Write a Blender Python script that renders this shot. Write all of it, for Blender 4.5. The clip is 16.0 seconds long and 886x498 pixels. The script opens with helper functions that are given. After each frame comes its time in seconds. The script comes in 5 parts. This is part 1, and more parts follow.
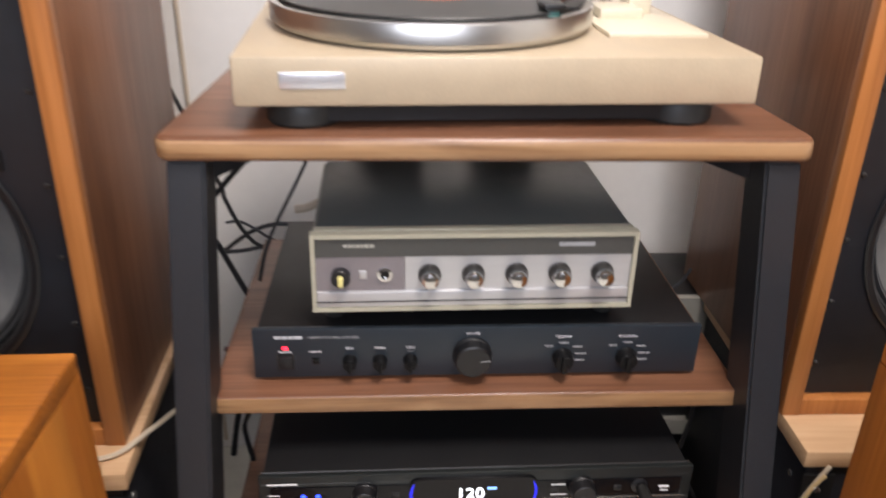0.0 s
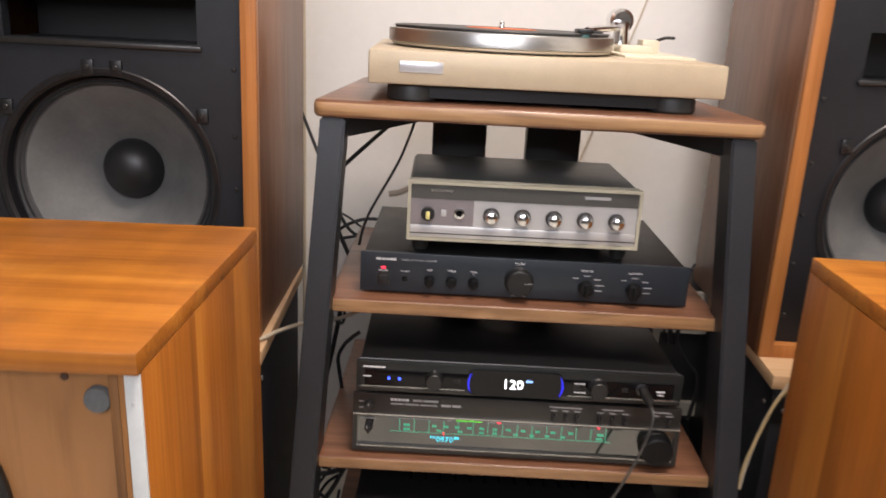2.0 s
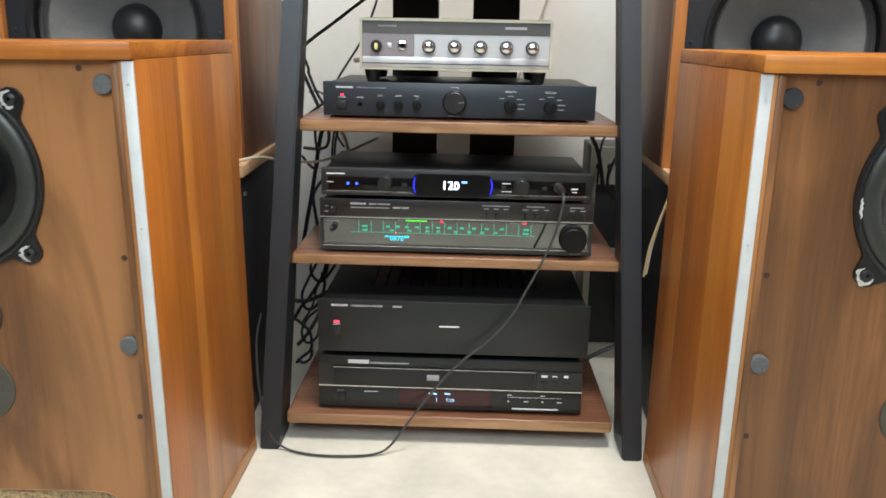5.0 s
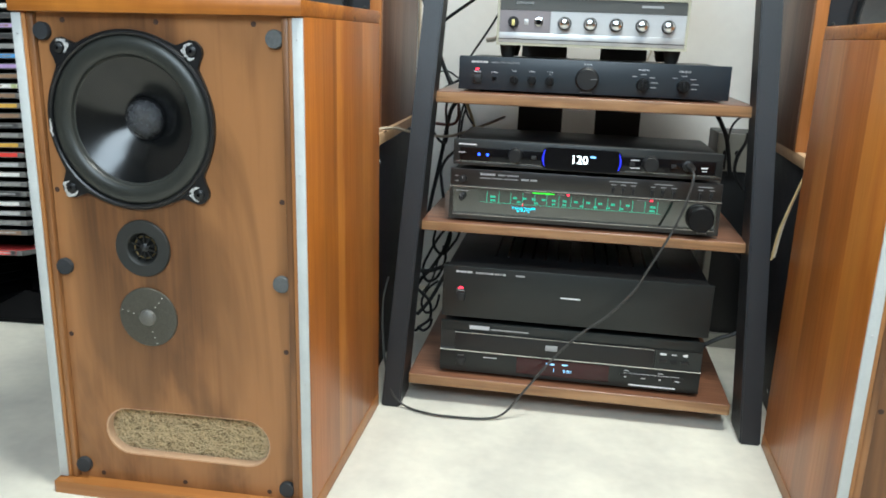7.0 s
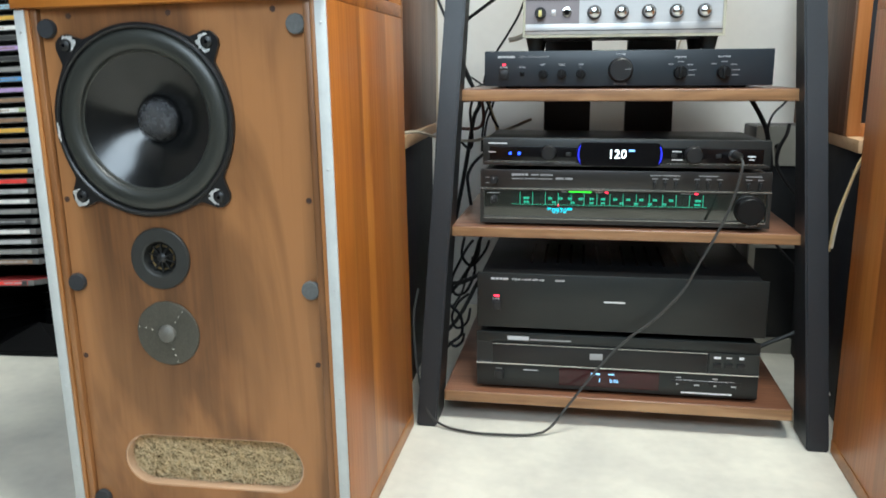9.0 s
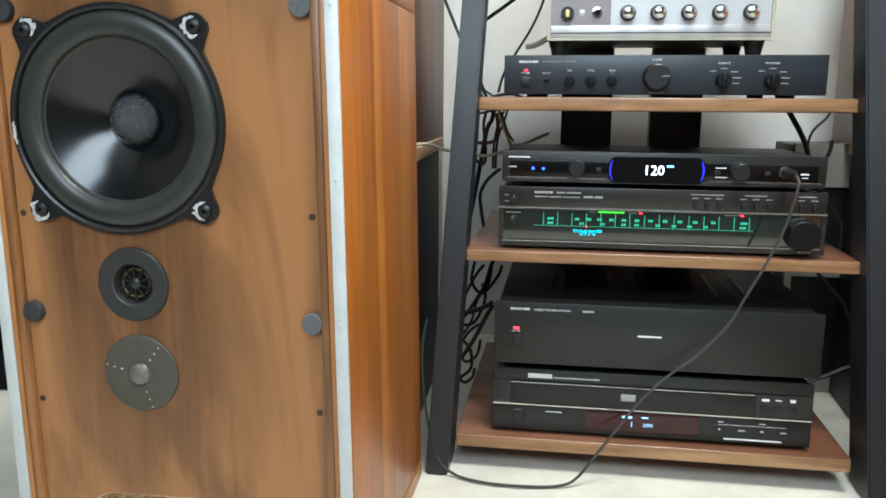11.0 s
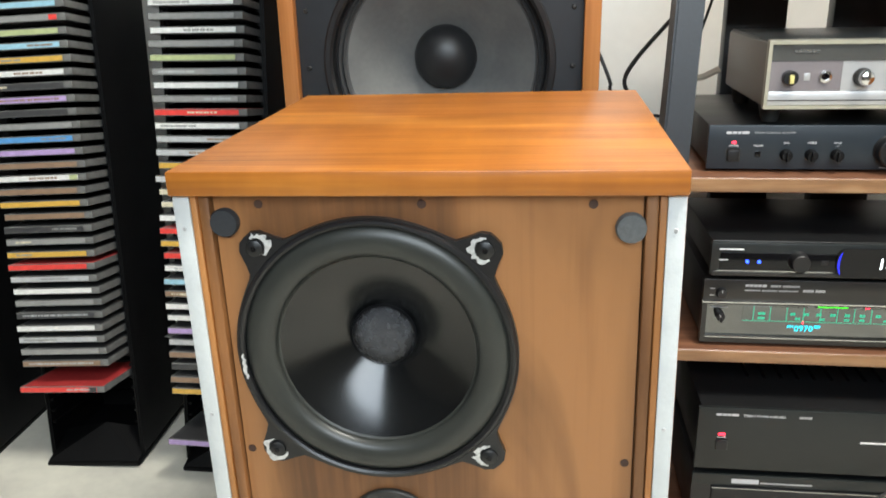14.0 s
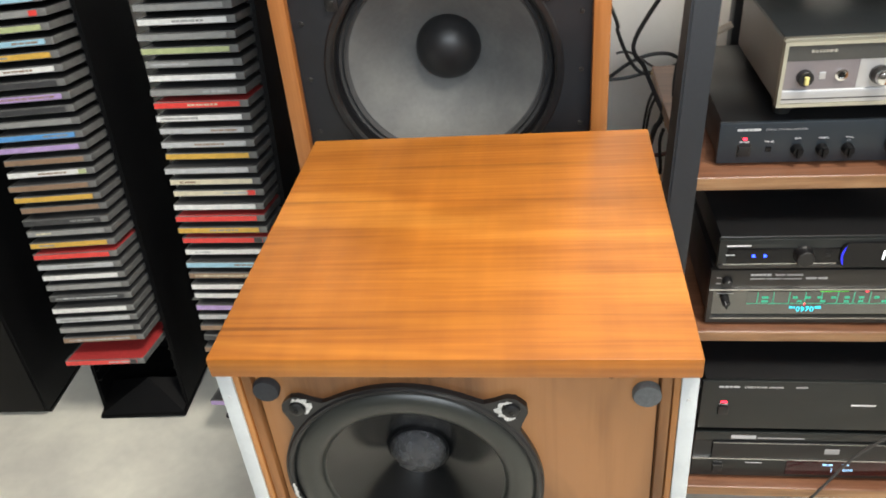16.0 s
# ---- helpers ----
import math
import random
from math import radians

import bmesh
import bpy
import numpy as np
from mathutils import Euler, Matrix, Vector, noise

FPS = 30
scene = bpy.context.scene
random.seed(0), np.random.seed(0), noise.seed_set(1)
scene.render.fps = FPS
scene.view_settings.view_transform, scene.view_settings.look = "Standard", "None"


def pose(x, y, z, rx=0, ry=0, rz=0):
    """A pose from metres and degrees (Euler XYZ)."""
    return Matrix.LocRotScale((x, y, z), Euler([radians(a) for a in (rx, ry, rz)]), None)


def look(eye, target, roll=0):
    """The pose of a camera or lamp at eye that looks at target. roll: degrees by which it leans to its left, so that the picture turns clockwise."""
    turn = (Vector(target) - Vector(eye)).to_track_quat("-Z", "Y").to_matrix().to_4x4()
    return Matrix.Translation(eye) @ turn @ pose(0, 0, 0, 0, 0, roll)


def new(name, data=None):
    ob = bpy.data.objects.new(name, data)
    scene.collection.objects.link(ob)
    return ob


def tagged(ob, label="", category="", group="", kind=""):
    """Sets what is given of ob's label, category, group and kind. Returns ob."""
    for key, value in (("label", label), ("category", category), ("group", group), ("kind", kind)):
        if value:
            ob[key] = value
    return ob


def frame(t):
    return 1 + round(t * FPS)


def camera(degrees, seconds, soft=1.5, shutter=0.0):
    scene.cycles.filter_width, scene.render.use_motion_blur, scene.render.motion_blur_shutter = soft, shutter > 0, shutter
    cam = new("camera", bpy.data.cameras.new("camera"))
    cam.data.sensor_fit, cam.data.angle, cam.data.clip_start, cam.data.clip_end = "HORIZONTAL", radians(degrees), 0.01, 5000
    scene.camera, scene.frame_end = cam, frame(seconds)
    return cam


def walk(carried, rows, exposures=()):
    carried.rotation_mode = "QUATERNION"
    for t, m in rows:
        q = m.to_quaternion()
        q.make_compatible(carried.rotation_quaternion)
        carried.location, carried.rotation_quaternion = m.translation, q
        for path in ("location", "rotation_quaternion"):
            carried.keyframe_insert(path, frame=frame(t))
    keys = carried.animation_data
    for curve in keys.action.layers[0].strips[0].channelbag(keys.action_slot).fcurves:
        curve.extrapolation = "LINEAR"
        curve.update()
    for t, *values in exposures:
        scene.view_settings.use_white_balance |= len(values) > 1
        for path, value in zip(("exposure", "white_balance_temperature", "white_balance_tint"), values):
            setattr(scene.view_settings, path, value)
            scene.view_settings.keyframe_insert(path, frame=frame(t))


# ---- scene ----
cam = camera(57.6, 16.0, soft=1.7, shutter=0.4)
PATH = [
    (0, (-0.082, -0.672, 0.986), (0.036, 1.135, 0.136), 1.3),
    (0.5, (-0.08, -0.731, 1.054), (-0.169, 1.086, 0.221), 1.2),
    (1, (-0.089, -0.78, 1.042), (-0.22, 1.037, 0.216), 1.6),
    (1.5, (-0.118, -0.895, 0.937), (-0.178, 0.981, 0.246), 2.9),
    (2, (-0.107, -1.026, 0.897), (-0.114, 0.892, 0.331), 3.0),
    (2.5, (-0.095, -1.156, 0.868), (-0.025, 0.766, 0.319), 4.0),
    (3, (-0.088, -1.19, 0.844), (-0.017, 0.725, 0.272), 3.8),
    (3.5, (-0.032, -1.212, 0.811), (0.007, 0.698, 0.22), 2.2),
    (3.7, (-0.007, -1.206, 0.768), (0.036, 0.707, 0.187), 2.3),
    (5.8, (0.018, -1.372, 0.654), (-0.122, 0.559, 0.154), 0.7),
    (6, (0.01, -1.372, 0.662), (-0.148, 0.555, 0.151), 0.8),
    (6.5, (-0.003, -1.366, 0.63), (-0.242, 0.55, 0.112), 1.3),
    (7, (-0.023, -1.374, 0.615), (-0.319, 0.538, 0.105), 2.2),
    (7.5, (-0.031, -1.37, 0.6), (-0.326, 0.547, 0.114), 3.1),
    (8, (-0.045, -1.328, 0.523), (-0.332, 0.586, 0.022), 3.0),
    (8.5, (-0.06, -1.32, 0.529), (-0.37, 0.599, 0.056), 1.4),
    (9, (-0.065, -1.315, 0.556), (-0.394, 0.61, 0.124), -0.4),
    (9.2, (-0.061, -1.317, 0.566), (-0.398, 0.608, 0.142), -1.0),
    (11.3, (-0.134, -1.152, 0.526), (-0.427, 0.791, 0.154), 0.4),
    (11.5, (-0.135, -1.132, 0.582), (-0.478, 0.795, 0.171), -0.5),
    (12, (-0.123, -1.094, 0.695), (-0.536, 0.804, 0.218), -1.0),
    (12.5, (-0.227, -1.034, 0.682), (-0.462, 0.888, 0.182), -1.7),
    (13, (-0.358, -1.03, 0.749), (-0.569, 0.882, 0.199), -0.5),
    (13.5, (-0.428, -1.03, 0.775), (-0.669, 0.854, 0.149), -0.4),
    (14, (-0.422, -1.013, 0.773), (-0.663, 0.861, 0.117), -1.3),
    (14.5, (-0.416, -0.995, 0.854), (-0.699, 0.801, 0.022), -3.0),
    (15, (-0.421, -0.974, 0.947), (-0.738, 0.741, -0.032), -3.2),
    (15.5, (-0.428, -0.949, 1.006), (-0.731, 0.719, -0.056), -3.3),
    (16, (-0.437, -0.918, 1.03), (-0.679, 0.724, -0.086), -5.2),
]
EXPOSURES = [(0.0, -0.34, 6400, 18), (0.6, -0.57, 6500, 18), (1.4, -0.50, 6600, 18), (2.5, -0.34, 6900, 20), (3.7, -0.26, 6900, 20), (5.8, 0.02, 5850, 0), (9.2, -0.07, 5800, 1), (12.5, 0.16, 5950, 3), (14.0, 0.12, 6250, 5), (16.0, -0.01, 6450, 8)]
walk(cam, [(t, look(eye, target, roll)) for t, eye, target, roll in PATH], EXPOSURES)

# ---- light ----
world = bpy.data.worlds.new("world")
scene.world = world
world.use_nodes = True
wn = world.node_tree
sky = wn.nodes.new("ShaderNodeTexSky")
sky.sky_type = "NISHITA"
sky.sun_disc = False
sky.sun_elevation, sky.sun_rotation = radians(40), radians(150)
wn.links.new(sky.outputs[0], wn.nodes["Background"].inputs[0])
wn.nodes["Background"].inputs[1].default_value = 0.12


def area_lamp(name, m, sx, sy, watts, colour):
    data = bpy.data.lights.new(name, "AREA")
    data.shape, data.size, data.size_y, data.energy, data.color = "RECTANGLE", sx, sy, watts, colour
    ob = new(name, data)
    ob.matrix_world = m
    return ob


ROOM_X0, ROOM_X1, ROOM_Y0, ROOM_Y1, ROOM_H = -2.3, 1.9, -2.1, 0.56, 2.5
area_lamp("ceiling_lamp_light", pose(0.25, -0.75, 2.40), 0.55, 0.55, 56, (1.0, 0.93, 0.83))
area_lamp("window_light", pose(-0.2, -2.04, 1.65, 90, 0, 0), 1.3, 0.9, 38, (0.88, 0.94, 1.0))


# ---- materials ----
def material(name, colour, rough=0.5, metal=0.0, var=0.12, scale=40.0, bump=0.0, spec=0.5, coat=0.0, stain=0.0, stretch=(1, 1, 1)):
    """A plain surface with grain and larger stains."""
    m = bpy.data.materials.new(name)
    m.use_nodes = True
    nt = m.node_tree
    b = nt.nodes["Principled BSDF"]
    b.inputs["Roughness"].default_value, b.inputs["Metallic"].default_value = rough, metal
    b.inputs["Specular IOR Level"].default_value = spec
    b.inputs["Coat Weight"].default_value = coat
    tc = nt.nodes.new("ShaderNodeTexCoord")
    mp = nt.nodes.new("ShaderNodeMapping")
    mp.inputs["Scale"].default_value = stretch
    nt.links.new(tc.outputs["Object"], mp.inputs[0])
    n1, n2 = nt.nodes.new("ShaderNodeTexNoise"), nt.nodes.new("ShaderNodeTexNoise")
    n1.inputs["Scale"].default_value, n2.inputs["Scale"].default_value = scale, scale / 9
    n1.inputs["Detail"].default_value = n2.inputs["Detail"].default_value = 4
    for n in (n1, n2):
        nt.links.new(mp.outputs[0], n.inputs["Vector"])
    mix = nt.nodes.new("ShaderNodeMix")
    mix.data_type = "RGBA"
    mix.inputs["A"].default_value = (*[c * (1 - var) for c in colour], 1)
    mix.inputs["B"].default_value = (*[min(1, c * (1 + var)) for c in colour], 1)
    nt.links.new(n1.outputs["Fac"], mix.inputs["Factor"])
    mix2 = nt.nodes.new("ShaderNodeMix")
    mix2.data_type, mix2.blend_type = "RGBA", "MULTIPLY"
    ramp = nt.nodes.new("ShaderNodeValToRGB")
    ramp.color_ramp.elements[0].position, ramp.color_ramp.elements[1].position = 0.35, 0.62
    ramp.color_ramp.elements[0].color = (1 - stain, 1 - stain, 1 - stain * 0.9, 1)
    nt.links.new(n2.outputs["Fac"], ramp.inputs[0])
    mix2.inputs["Factor"].default_value = 1
    nt.links.new(mix.outputs["Result"], mix2.inputs["A"])
    nt.links.new(ramp.outputs[0], mix2.inputs["B"])
    nt.links.new(mix2.outputs["Result"], b.inputs["Base Color"])
    mr = nt.nodes.new("ShaderNodeMapRange")
    mr.inputs["To Min"].default_value, mr.inputs["To Max"].default_value = max(0, rough - 0.07), min(1, rough + 0.07)
    nt.links.new(n2.outputs["Fac"], mr.inputs["Value"])
    nt.links.new(mr.outputs[0], b.inputs["Roughness"])
    if bump:
        bp = nt.nodes.new("ShaderNodeBump")
        bp.inputs["Strength"].default_value, bp.inputs["Distance"].default_value = bump, 0.002
        nt.links.new(n1.outputs["Fac"], bp.inputs["Height"])
        nt.links.new(bp.outputs[0], b.inputs["Normal"])
    return m


def wood(name, dark, mid, light, axis, rough=0.35, fine=60.0, bands=6.0, blotch=0.25, planks=0.0, coat=0.15, pin=0.42, lo=0.30, hi=0.66, patch=7.0, rings=0.065, streak=0.0, figure=0.0, edge=(0.36, 0.6), warp=0.6):
    """Veneer whose grain runs along one axis; planks: width of glued staves along x or y, 0 for none."""
    m = bpy.data.materials.new(name)
    m.use_nodes = True
    nt = m.node_tree
    L = nt.links.new
    b = nt.nodes["Principled BSDF"]
    b.inputs["Coat Weight"].default_value, b.inputs["Coat Roughness"].default_value = coat, 0.25
    tc = nt.nodes.new("ShaderNodeTexCoord")
    oi = nt.nodes.new("ShaderNodeObjectInfo")
    add = nt.nodes.new("ShaderNodeVectorMath")
    add.operation = "ADD"
    off = nt.nodes.new("ShaderNodeVectorMath")
    off.operation, off.inputs[1].default_value = "SCALE", (0, 0, 0)
    off.inputs[0].default_value = (1.3, 2.1, 1.7)
    L(oi.outputs["Random"], off.inputs["Scale"])
    L(tc.outputs["Object"], add.inputs[0])
    L(off.outputs[0], add.inputs[1])
    mp = nt.nodes.new("ShaderNodeMapping")
    s = [1.0, 1.0, 1.0]
    s[axis] = 0.12
    mp.inputs["Scale"].default_value = s
    vec = add.outputs[0]
    if planks:
        sep = nt.nodes.new("ShaderNodeSeparateXYZ")
        L(tc.outputs["Object"], sep.inputs[0])
        sm = nt.nodes.new("ShaderNodeMath")
        sm.operation = "ADD"
        L(sep.outputs[0], sm.inputs[0])
        L(sep.outputs[1], sm.inputs[1])
        dv = nt.nodes.new("ShaderNodeMath")
        dv.operation, dv.inputs[1].default_value = "DIVIDE", planks
        L(sm.outputs[0], dv.inputs[0])
        fl = nt.nodes.new("ShaderNodeMath")
        fl.operation = "FLOOR"
        L(dv.outputs[0], fl.inputs[0])
        wn1 = nt.nodes.new("ShaderNodeTexWhiteNoise")
        wn1.noise_dimensions = "1D"
        L(fl.outputs[0], wn1.inputs["W"])
        add2 = nt.nodes.new("ShaderNodeVectorMath")
        add2.operation = "ADD"
        L(vec, add2.inputs[0])
        L(wn1.outputs["Color"], add2.inputs[1])
        vec = add2.outputs[0]
    L(vec, mp.inputs[0])
    big, small = nt.nodes.new("ShaderNodeTexNoise"), nt.nodes.new("ShaderNodeTexNoise")
    big.inputs["Scale"].default_value, big.inputs["Detail"].default_value, big.inputs["Distortion"].default_value = bands, 6, 0.9
    small.inputs["Scale"].default_value, small.inputs["Detail"].default_value = fine * 4, 5
    L(mp.outputs[0], big.inputs["Vector"])
    mp2 = nt.nodes.new("ShaderNodeMapping")
    s2 = [1.0, 1.0, 1.0]
    s2[axis] = 0.03
    mp2.inputs["Scale"].default_value = s2
    L(vec, mp2.inputs[0])
    L(mp2.outputs[0], small.inputs["Vector"])
    wv = nt.nodes.new("ShaderNodeMath")
    wv.operation, wv.inputs[1].default_value = "MULTIPLY", 34.0
    L(big.outputs["Fac"], wv.inputs[0])
    sn = nt.nodes.new("ShaderNodeMath")
    sn.operation = "SINE"
    L(wv.outputs[0], sn.inputs[0])
    mr = nt.nodes.new("ShaderNodeMapRange")
    mr.inputs["From Min"].default_value, mr.inputs["From Max"].default_value = -1, 1
    mr.inputs["To Min"].default_value, mr.inputs["To Max"].default_value = -rings, rings
    L(sn.outputs[0], mr.inputs["Value"])
    sm1 = nt.nodes.new("ShaderNodeMath")
    sm1.operation = "MULTIPLY_ADD"
    L(small.outputs["Fac"], sm1.inputs[0])
    sm1.inputs[1].default_value = pin
    L(mr.outputs[0], sm1.inputs[2])
    sm2 = nt.nodes.new("ShaderNodeMath")
    sm2.operation = "MULTIPLY_ADD"
    L(big.outputs["Fac"], sm2.inputs[0])
    sm2.inputs[1].default_value = 1 - pin
    L(sm1.outputs[0], sm2.inputs[2])
    ramp = nt.nodes.new("ShaderNodeValToRGB")
    e = ramp.color_ramp.elements
    e[0].position, e[1].position = lo, hi
    e[0].color, e[1].color = (*dark, 1), (*light, 1)
    ramp.color_ramp.elements.new((lo + hi) / 2).color = (*mid, 1)
    L(sm2.outputs[0], ramp.inputs[0])
    bl = nt.nodes.new("ShaderNodeTexNoise")
    bl.inputs["Scale"].default_value, bl.inputs["Detail"].default_value, bl.inputs["Distortion"].default_value = patch, 4, warp
    mp3 = nt.nodes.new("ShaderNodeMapping")
    s3 = [1.0, 1.0, 1.0]
    s3[axis] = 0.3
    mp3.inputs["Scale"].default_value = s3
    L(vec, mp3.inputs[0])
    L(mp3.outputs[0], bl.inputs["Vector"])
    br = nt.nodes.new("ShaderNodeValToRGB")
    br.color_ramp.elements[0].position, br.color_ramp.elements[1].position = edge
    br.color_ramp.elements[0].color = (1 - blotch, 1 - blotch, 1 - blotch, 1)
    L(bl.outputs["Fac"], br.inputs[0])
    mx = nt.nodes.new("ShaderNodeMix")
    mx.data_type, mx.blend_type = "RGBA", "MULTIPLY"
    mx.inputs["Factor"].default_value = 1
    L(ramp.outputs[0], mx.inputs["A"])
    L(br.outputs[0], mx.inputs["B"])
    shade = mx.outputs["Result"]
    # thin dark pores along the grain, and a faint cross figure
    for amount, scale, long, wide, lo_hi in ((streak, 75.0, 0.022, 1.0, (0.27, 0.40)), (figure, 34.0, 1.0, 0.10, (0.35, 0.65))):
        if not amount:
            continue
        st = nt.nodes.new("ShaderNodeTexNoise")
        st.inputs["Scale"].default_value, st.inputs["Detail"].default_value = scale, 3
        ms = nt.nodes.new("ShaderNodeMapping")
        s4 = [wide, wide, wide]
        s4[axis] = long
        ms.inputs["Scale"].default_value = s4
        L(vec, ms.inputs[0])
        L(ms.outputs[0], st.inputs["Vector"])
        rs = nt.nodes.new("ShaderNodeValToRGB")
        rs.color_ramp.elements[0].position, rs.color_ramp.elements[1].position = lo_hi
        rs.color_ramp.elements[0].color = (1 - amount, 1 - amount * 1.1, 1 - amount * 1.1, 1)
        L(st.outputs["Fac"], rs.inputs[0])
        mz = nt.nodes.new("ShaderNodeMix")
        mz.data_type, mz.blend_type = "RGBA", "MULTIPLY"
        mz.inputs["Factor"].default_value = 1
        L(shade, mz.inputs["A"])
        L(rs.outputs[0], mz.inputs["B"])
        shade = mz.outputs["Result"]
    L(shade, b.inputs["Base Color"])
    rr = nt.nodes.new("ShaderNodeMapRange")
    rr.inputs["To Min"].default_value, rr.inputs["To Max"].default_value = rough + 0.1, rough - 0.05
    L(small.outputs["Fac"], rr.inputs["Value"])
    L(rr.outputs[0], b.inputs["Roughness"])
    bp = nt.nodes.new("ShaderNodeBump")
    bp.inputs["Strength"].default_value, bp.inputs["Distance"].default_value = 0.12, 0.001
    L(small.outputs["Fac"], bp.inputs["Height"])
    L(bp.outputs[0], b.inputs["Normal"])
    return m


def glow(name, colour, strength):
    m = bpy.data.materials.new(name)
    m.use_nodes = True
    b = m.node_tree.nodes["Principled BSDF"]
    b.inputs["Base Color"].default_value = (0.02, 0.02, 0.02, 1)
    b.inputs["Emission Color"].default_value = (*colour, 1)
    b.inputs["Emission Strength"].default_value = strength
    return m


TEAK_X = wood("teak_along", (0.30, 0.084, 0.010), (0.475, 0.158, 0.018), (0.60, 0.226, 0.032), 0, rough=0.37, bands=9, blotch=0.20, pin=0.34, lo=0.33, hi=0.66, patch=8, rings=0.05, coat=0.08, streak=0.5, figure=0.14)
TAN_EDGE = wood("tan_edge", (0.27, 0.100, 0.026), (0.36, 0.150, 0.043), (0.43, 0.190, 0.060), 2, rough=0.42, bands=5, blotch=0.25, pin=0.2)
TAN_PLINTH = wood("tan_plinth", (0.28, 0.100, 0.023), (0.38, 0.152, 0.038), (0.46, 0.200, 0.056), 0, rough=0.40, bands=5, blotch=0.25, pin=0.25)
PORT_EDGE = wood("raw_port_edge", (0.50, 0.31, 0.18), (0.62, 0.41, 0.26), (0.70, 0.49, 0.33), 0, rough=0.6, bands=5, blotch=0.25, pin=0.2, coat=0.0)
TEAK_Z = wood("teak_upright", (0.29, 0.080, 0.010), (0.42, 0.135, 0.017), (0.53, 0.200, 0.030), 2, rough=0.36, bands=5, blotch=0.28, planks=0.062, pin=0.26, lo=0.33, hi=0.65, rings=0.045, streak=0.3)
WALNUT_FRONT = wood("walnut_baffle", (0.125, 0.052, 0.019), (0.250, 0.107, 0.036), (0.340, 0.153, 0.054), 2, rough=0.40, bands=5.2, blotch=0.38, pin=0.18, lo=0.36, hi=0.64, patch=6.5, rings=0.07, coat=0.06, streak=0.10, edge=(0.42, 0.56), warp=1.6)
WALNUT_SIDE = wood("walnut_side", (0.125, 0.048, 0.021), (0.205, 0.084, 0.039), (0.275, 0.120, 0.058), 2, rough=0.4, bands=5, blotch=0.25)
OAK_EDGE = wood("lipping", (0.31, 0.105, 0.023), (0.43, 0.160, 0.040), (0.51, 0.205, 0.060), 2, rough=0.42, bands=6, blotch=0.15)
SHELF_WOOD = wood("shelf_walnut", (0.118, 0.048, 0.025), (0.195, 0.086, 0.046), (0.27, 0.128, 0.072), 0, rough=0.3, bands=6, blotch=0.2, coat=0.2, lo=0.34, hi=0.63)
SHELF_EDGE = wood("shelf_edge", (0.205, 0.105, 0.048), (0.325, 0.175, 0.080), (0.42, 0.245, 0.120), 0, rough=0.36, bands=14, blotch=0.15, coat=0.12, pin=0.4, lo=0.36, hi=0.62)
PLY = wood("pale_plywood", (0.50, 0.30, 0.155), (0.60, 0.38, 0.21), (0.68, 0.45, 0.27), 0, rough=0.5, bands=4, blotch=0.12, coat=0.0)
STEEL_BLACK = material("powder_coat", (0.017, 0.019, 0.023), 0.42, 0.0, 0.2, 300, 0.08)
BLACK_METAL = material("black_metal", (0.007, 0.0073, 0.008), 0.40, 0.0, 0.2, 200, 0.04)
BLACK_FRONT = material("black_anodised", (0.011, 0.0135, 0.0135), 0.38, 0.0, 0.1, 300, 0.02, stretch=(0.05, 1, 1))
BLACK_PLASTIC = material("black_plastic", (0.008, 0.008, 0.009), 0.4, 0.0, 0.15, 120)
KNOB_BLACK = material("matt_black_knob", (0.004, 0.004, 0.0045), 0.45, 0.0, 0.1, 120, spec=0.25)
BLACK_GLOSS = material("black_glass", (0.004, 0.004, 0.005), 0.16, 0.0, 0.1, 50, spec=0.3)
DARK_WINDOW = material("dial_glass", (0.016, 0.019, 0.016), 0.07, 0.0, 0.2, 30, spec=0.6, coat=1.0)
DARK_WINDOW.node_tree.nodes["Principled BSDF"].inputs["Coat IOR"].default_value = 1.95
GREY_METAL = material("dark_grey_metal", (0.045, 0.043, 0.041), 0.34, 0.6, 0.12, 300, 0.02, stretch=(0.04, 1, 1))
GREY_TOP = material("hammered_grey_enamel", (0.095, 0.104, 0.100), 0.36, 0.0, 0.18, 500, 0.12)
BEIGE_ENAMEL = material("beige_enamel", (0.25, 0.24, 0.205), 0.4, 0.0, 0.1, 400, 0.1, stain=0.08)
CREAM_TRIM = material("cream_trim", (0.47, 0.45, 0.35), 0.35, 0.2, 0.06, 90, stain=0.1)
SILVER_PANEL = material("satin_silver", (0.55, 0.55, 0.555), 0.40, 0.5, 0.06, 200, stretch=(0.05, 1, 1))
MAUVE_PANEL = material("mauve_grey_panel", (0.24, 0.215, 0.225), 0.42, 0.3, 0.06, 200)
CHROME = material("chrome", (0.75, 0.75, 0.75), 0.16, 1.0, 0.05, 60)
BRIGHT_LINE = material("bright_trim", (0.55, 0.55, 0.54), 0.25, 0.9, 0.06, 60)
PLATTER = material("machined_aluminium", (0.66, 0.65, 0.63), 0.33, 1.0, 0.06, 120, stretch=(1, 1, 6))
CHAMPAGNE = material("champagne_vinyl", (0.53, 0.435, 0.305), 0.42, 0.15, 0.08, 350, 0.03, stain=0.06)
IVORY = material("ivory_plastic", (0.68, 0.61, 0.47), 0.4, 0.0, 0.05, 100)
LABEL_SILVER = material("silver_badge", (0.75, 0.76, 0.80), 0.25, 0.6, 0.05, 80)
VINYL = material("record_vinyl", (0.030, 0.030, 0.030), 0.42, 0.0, 0.1, 60, spec=0.6)
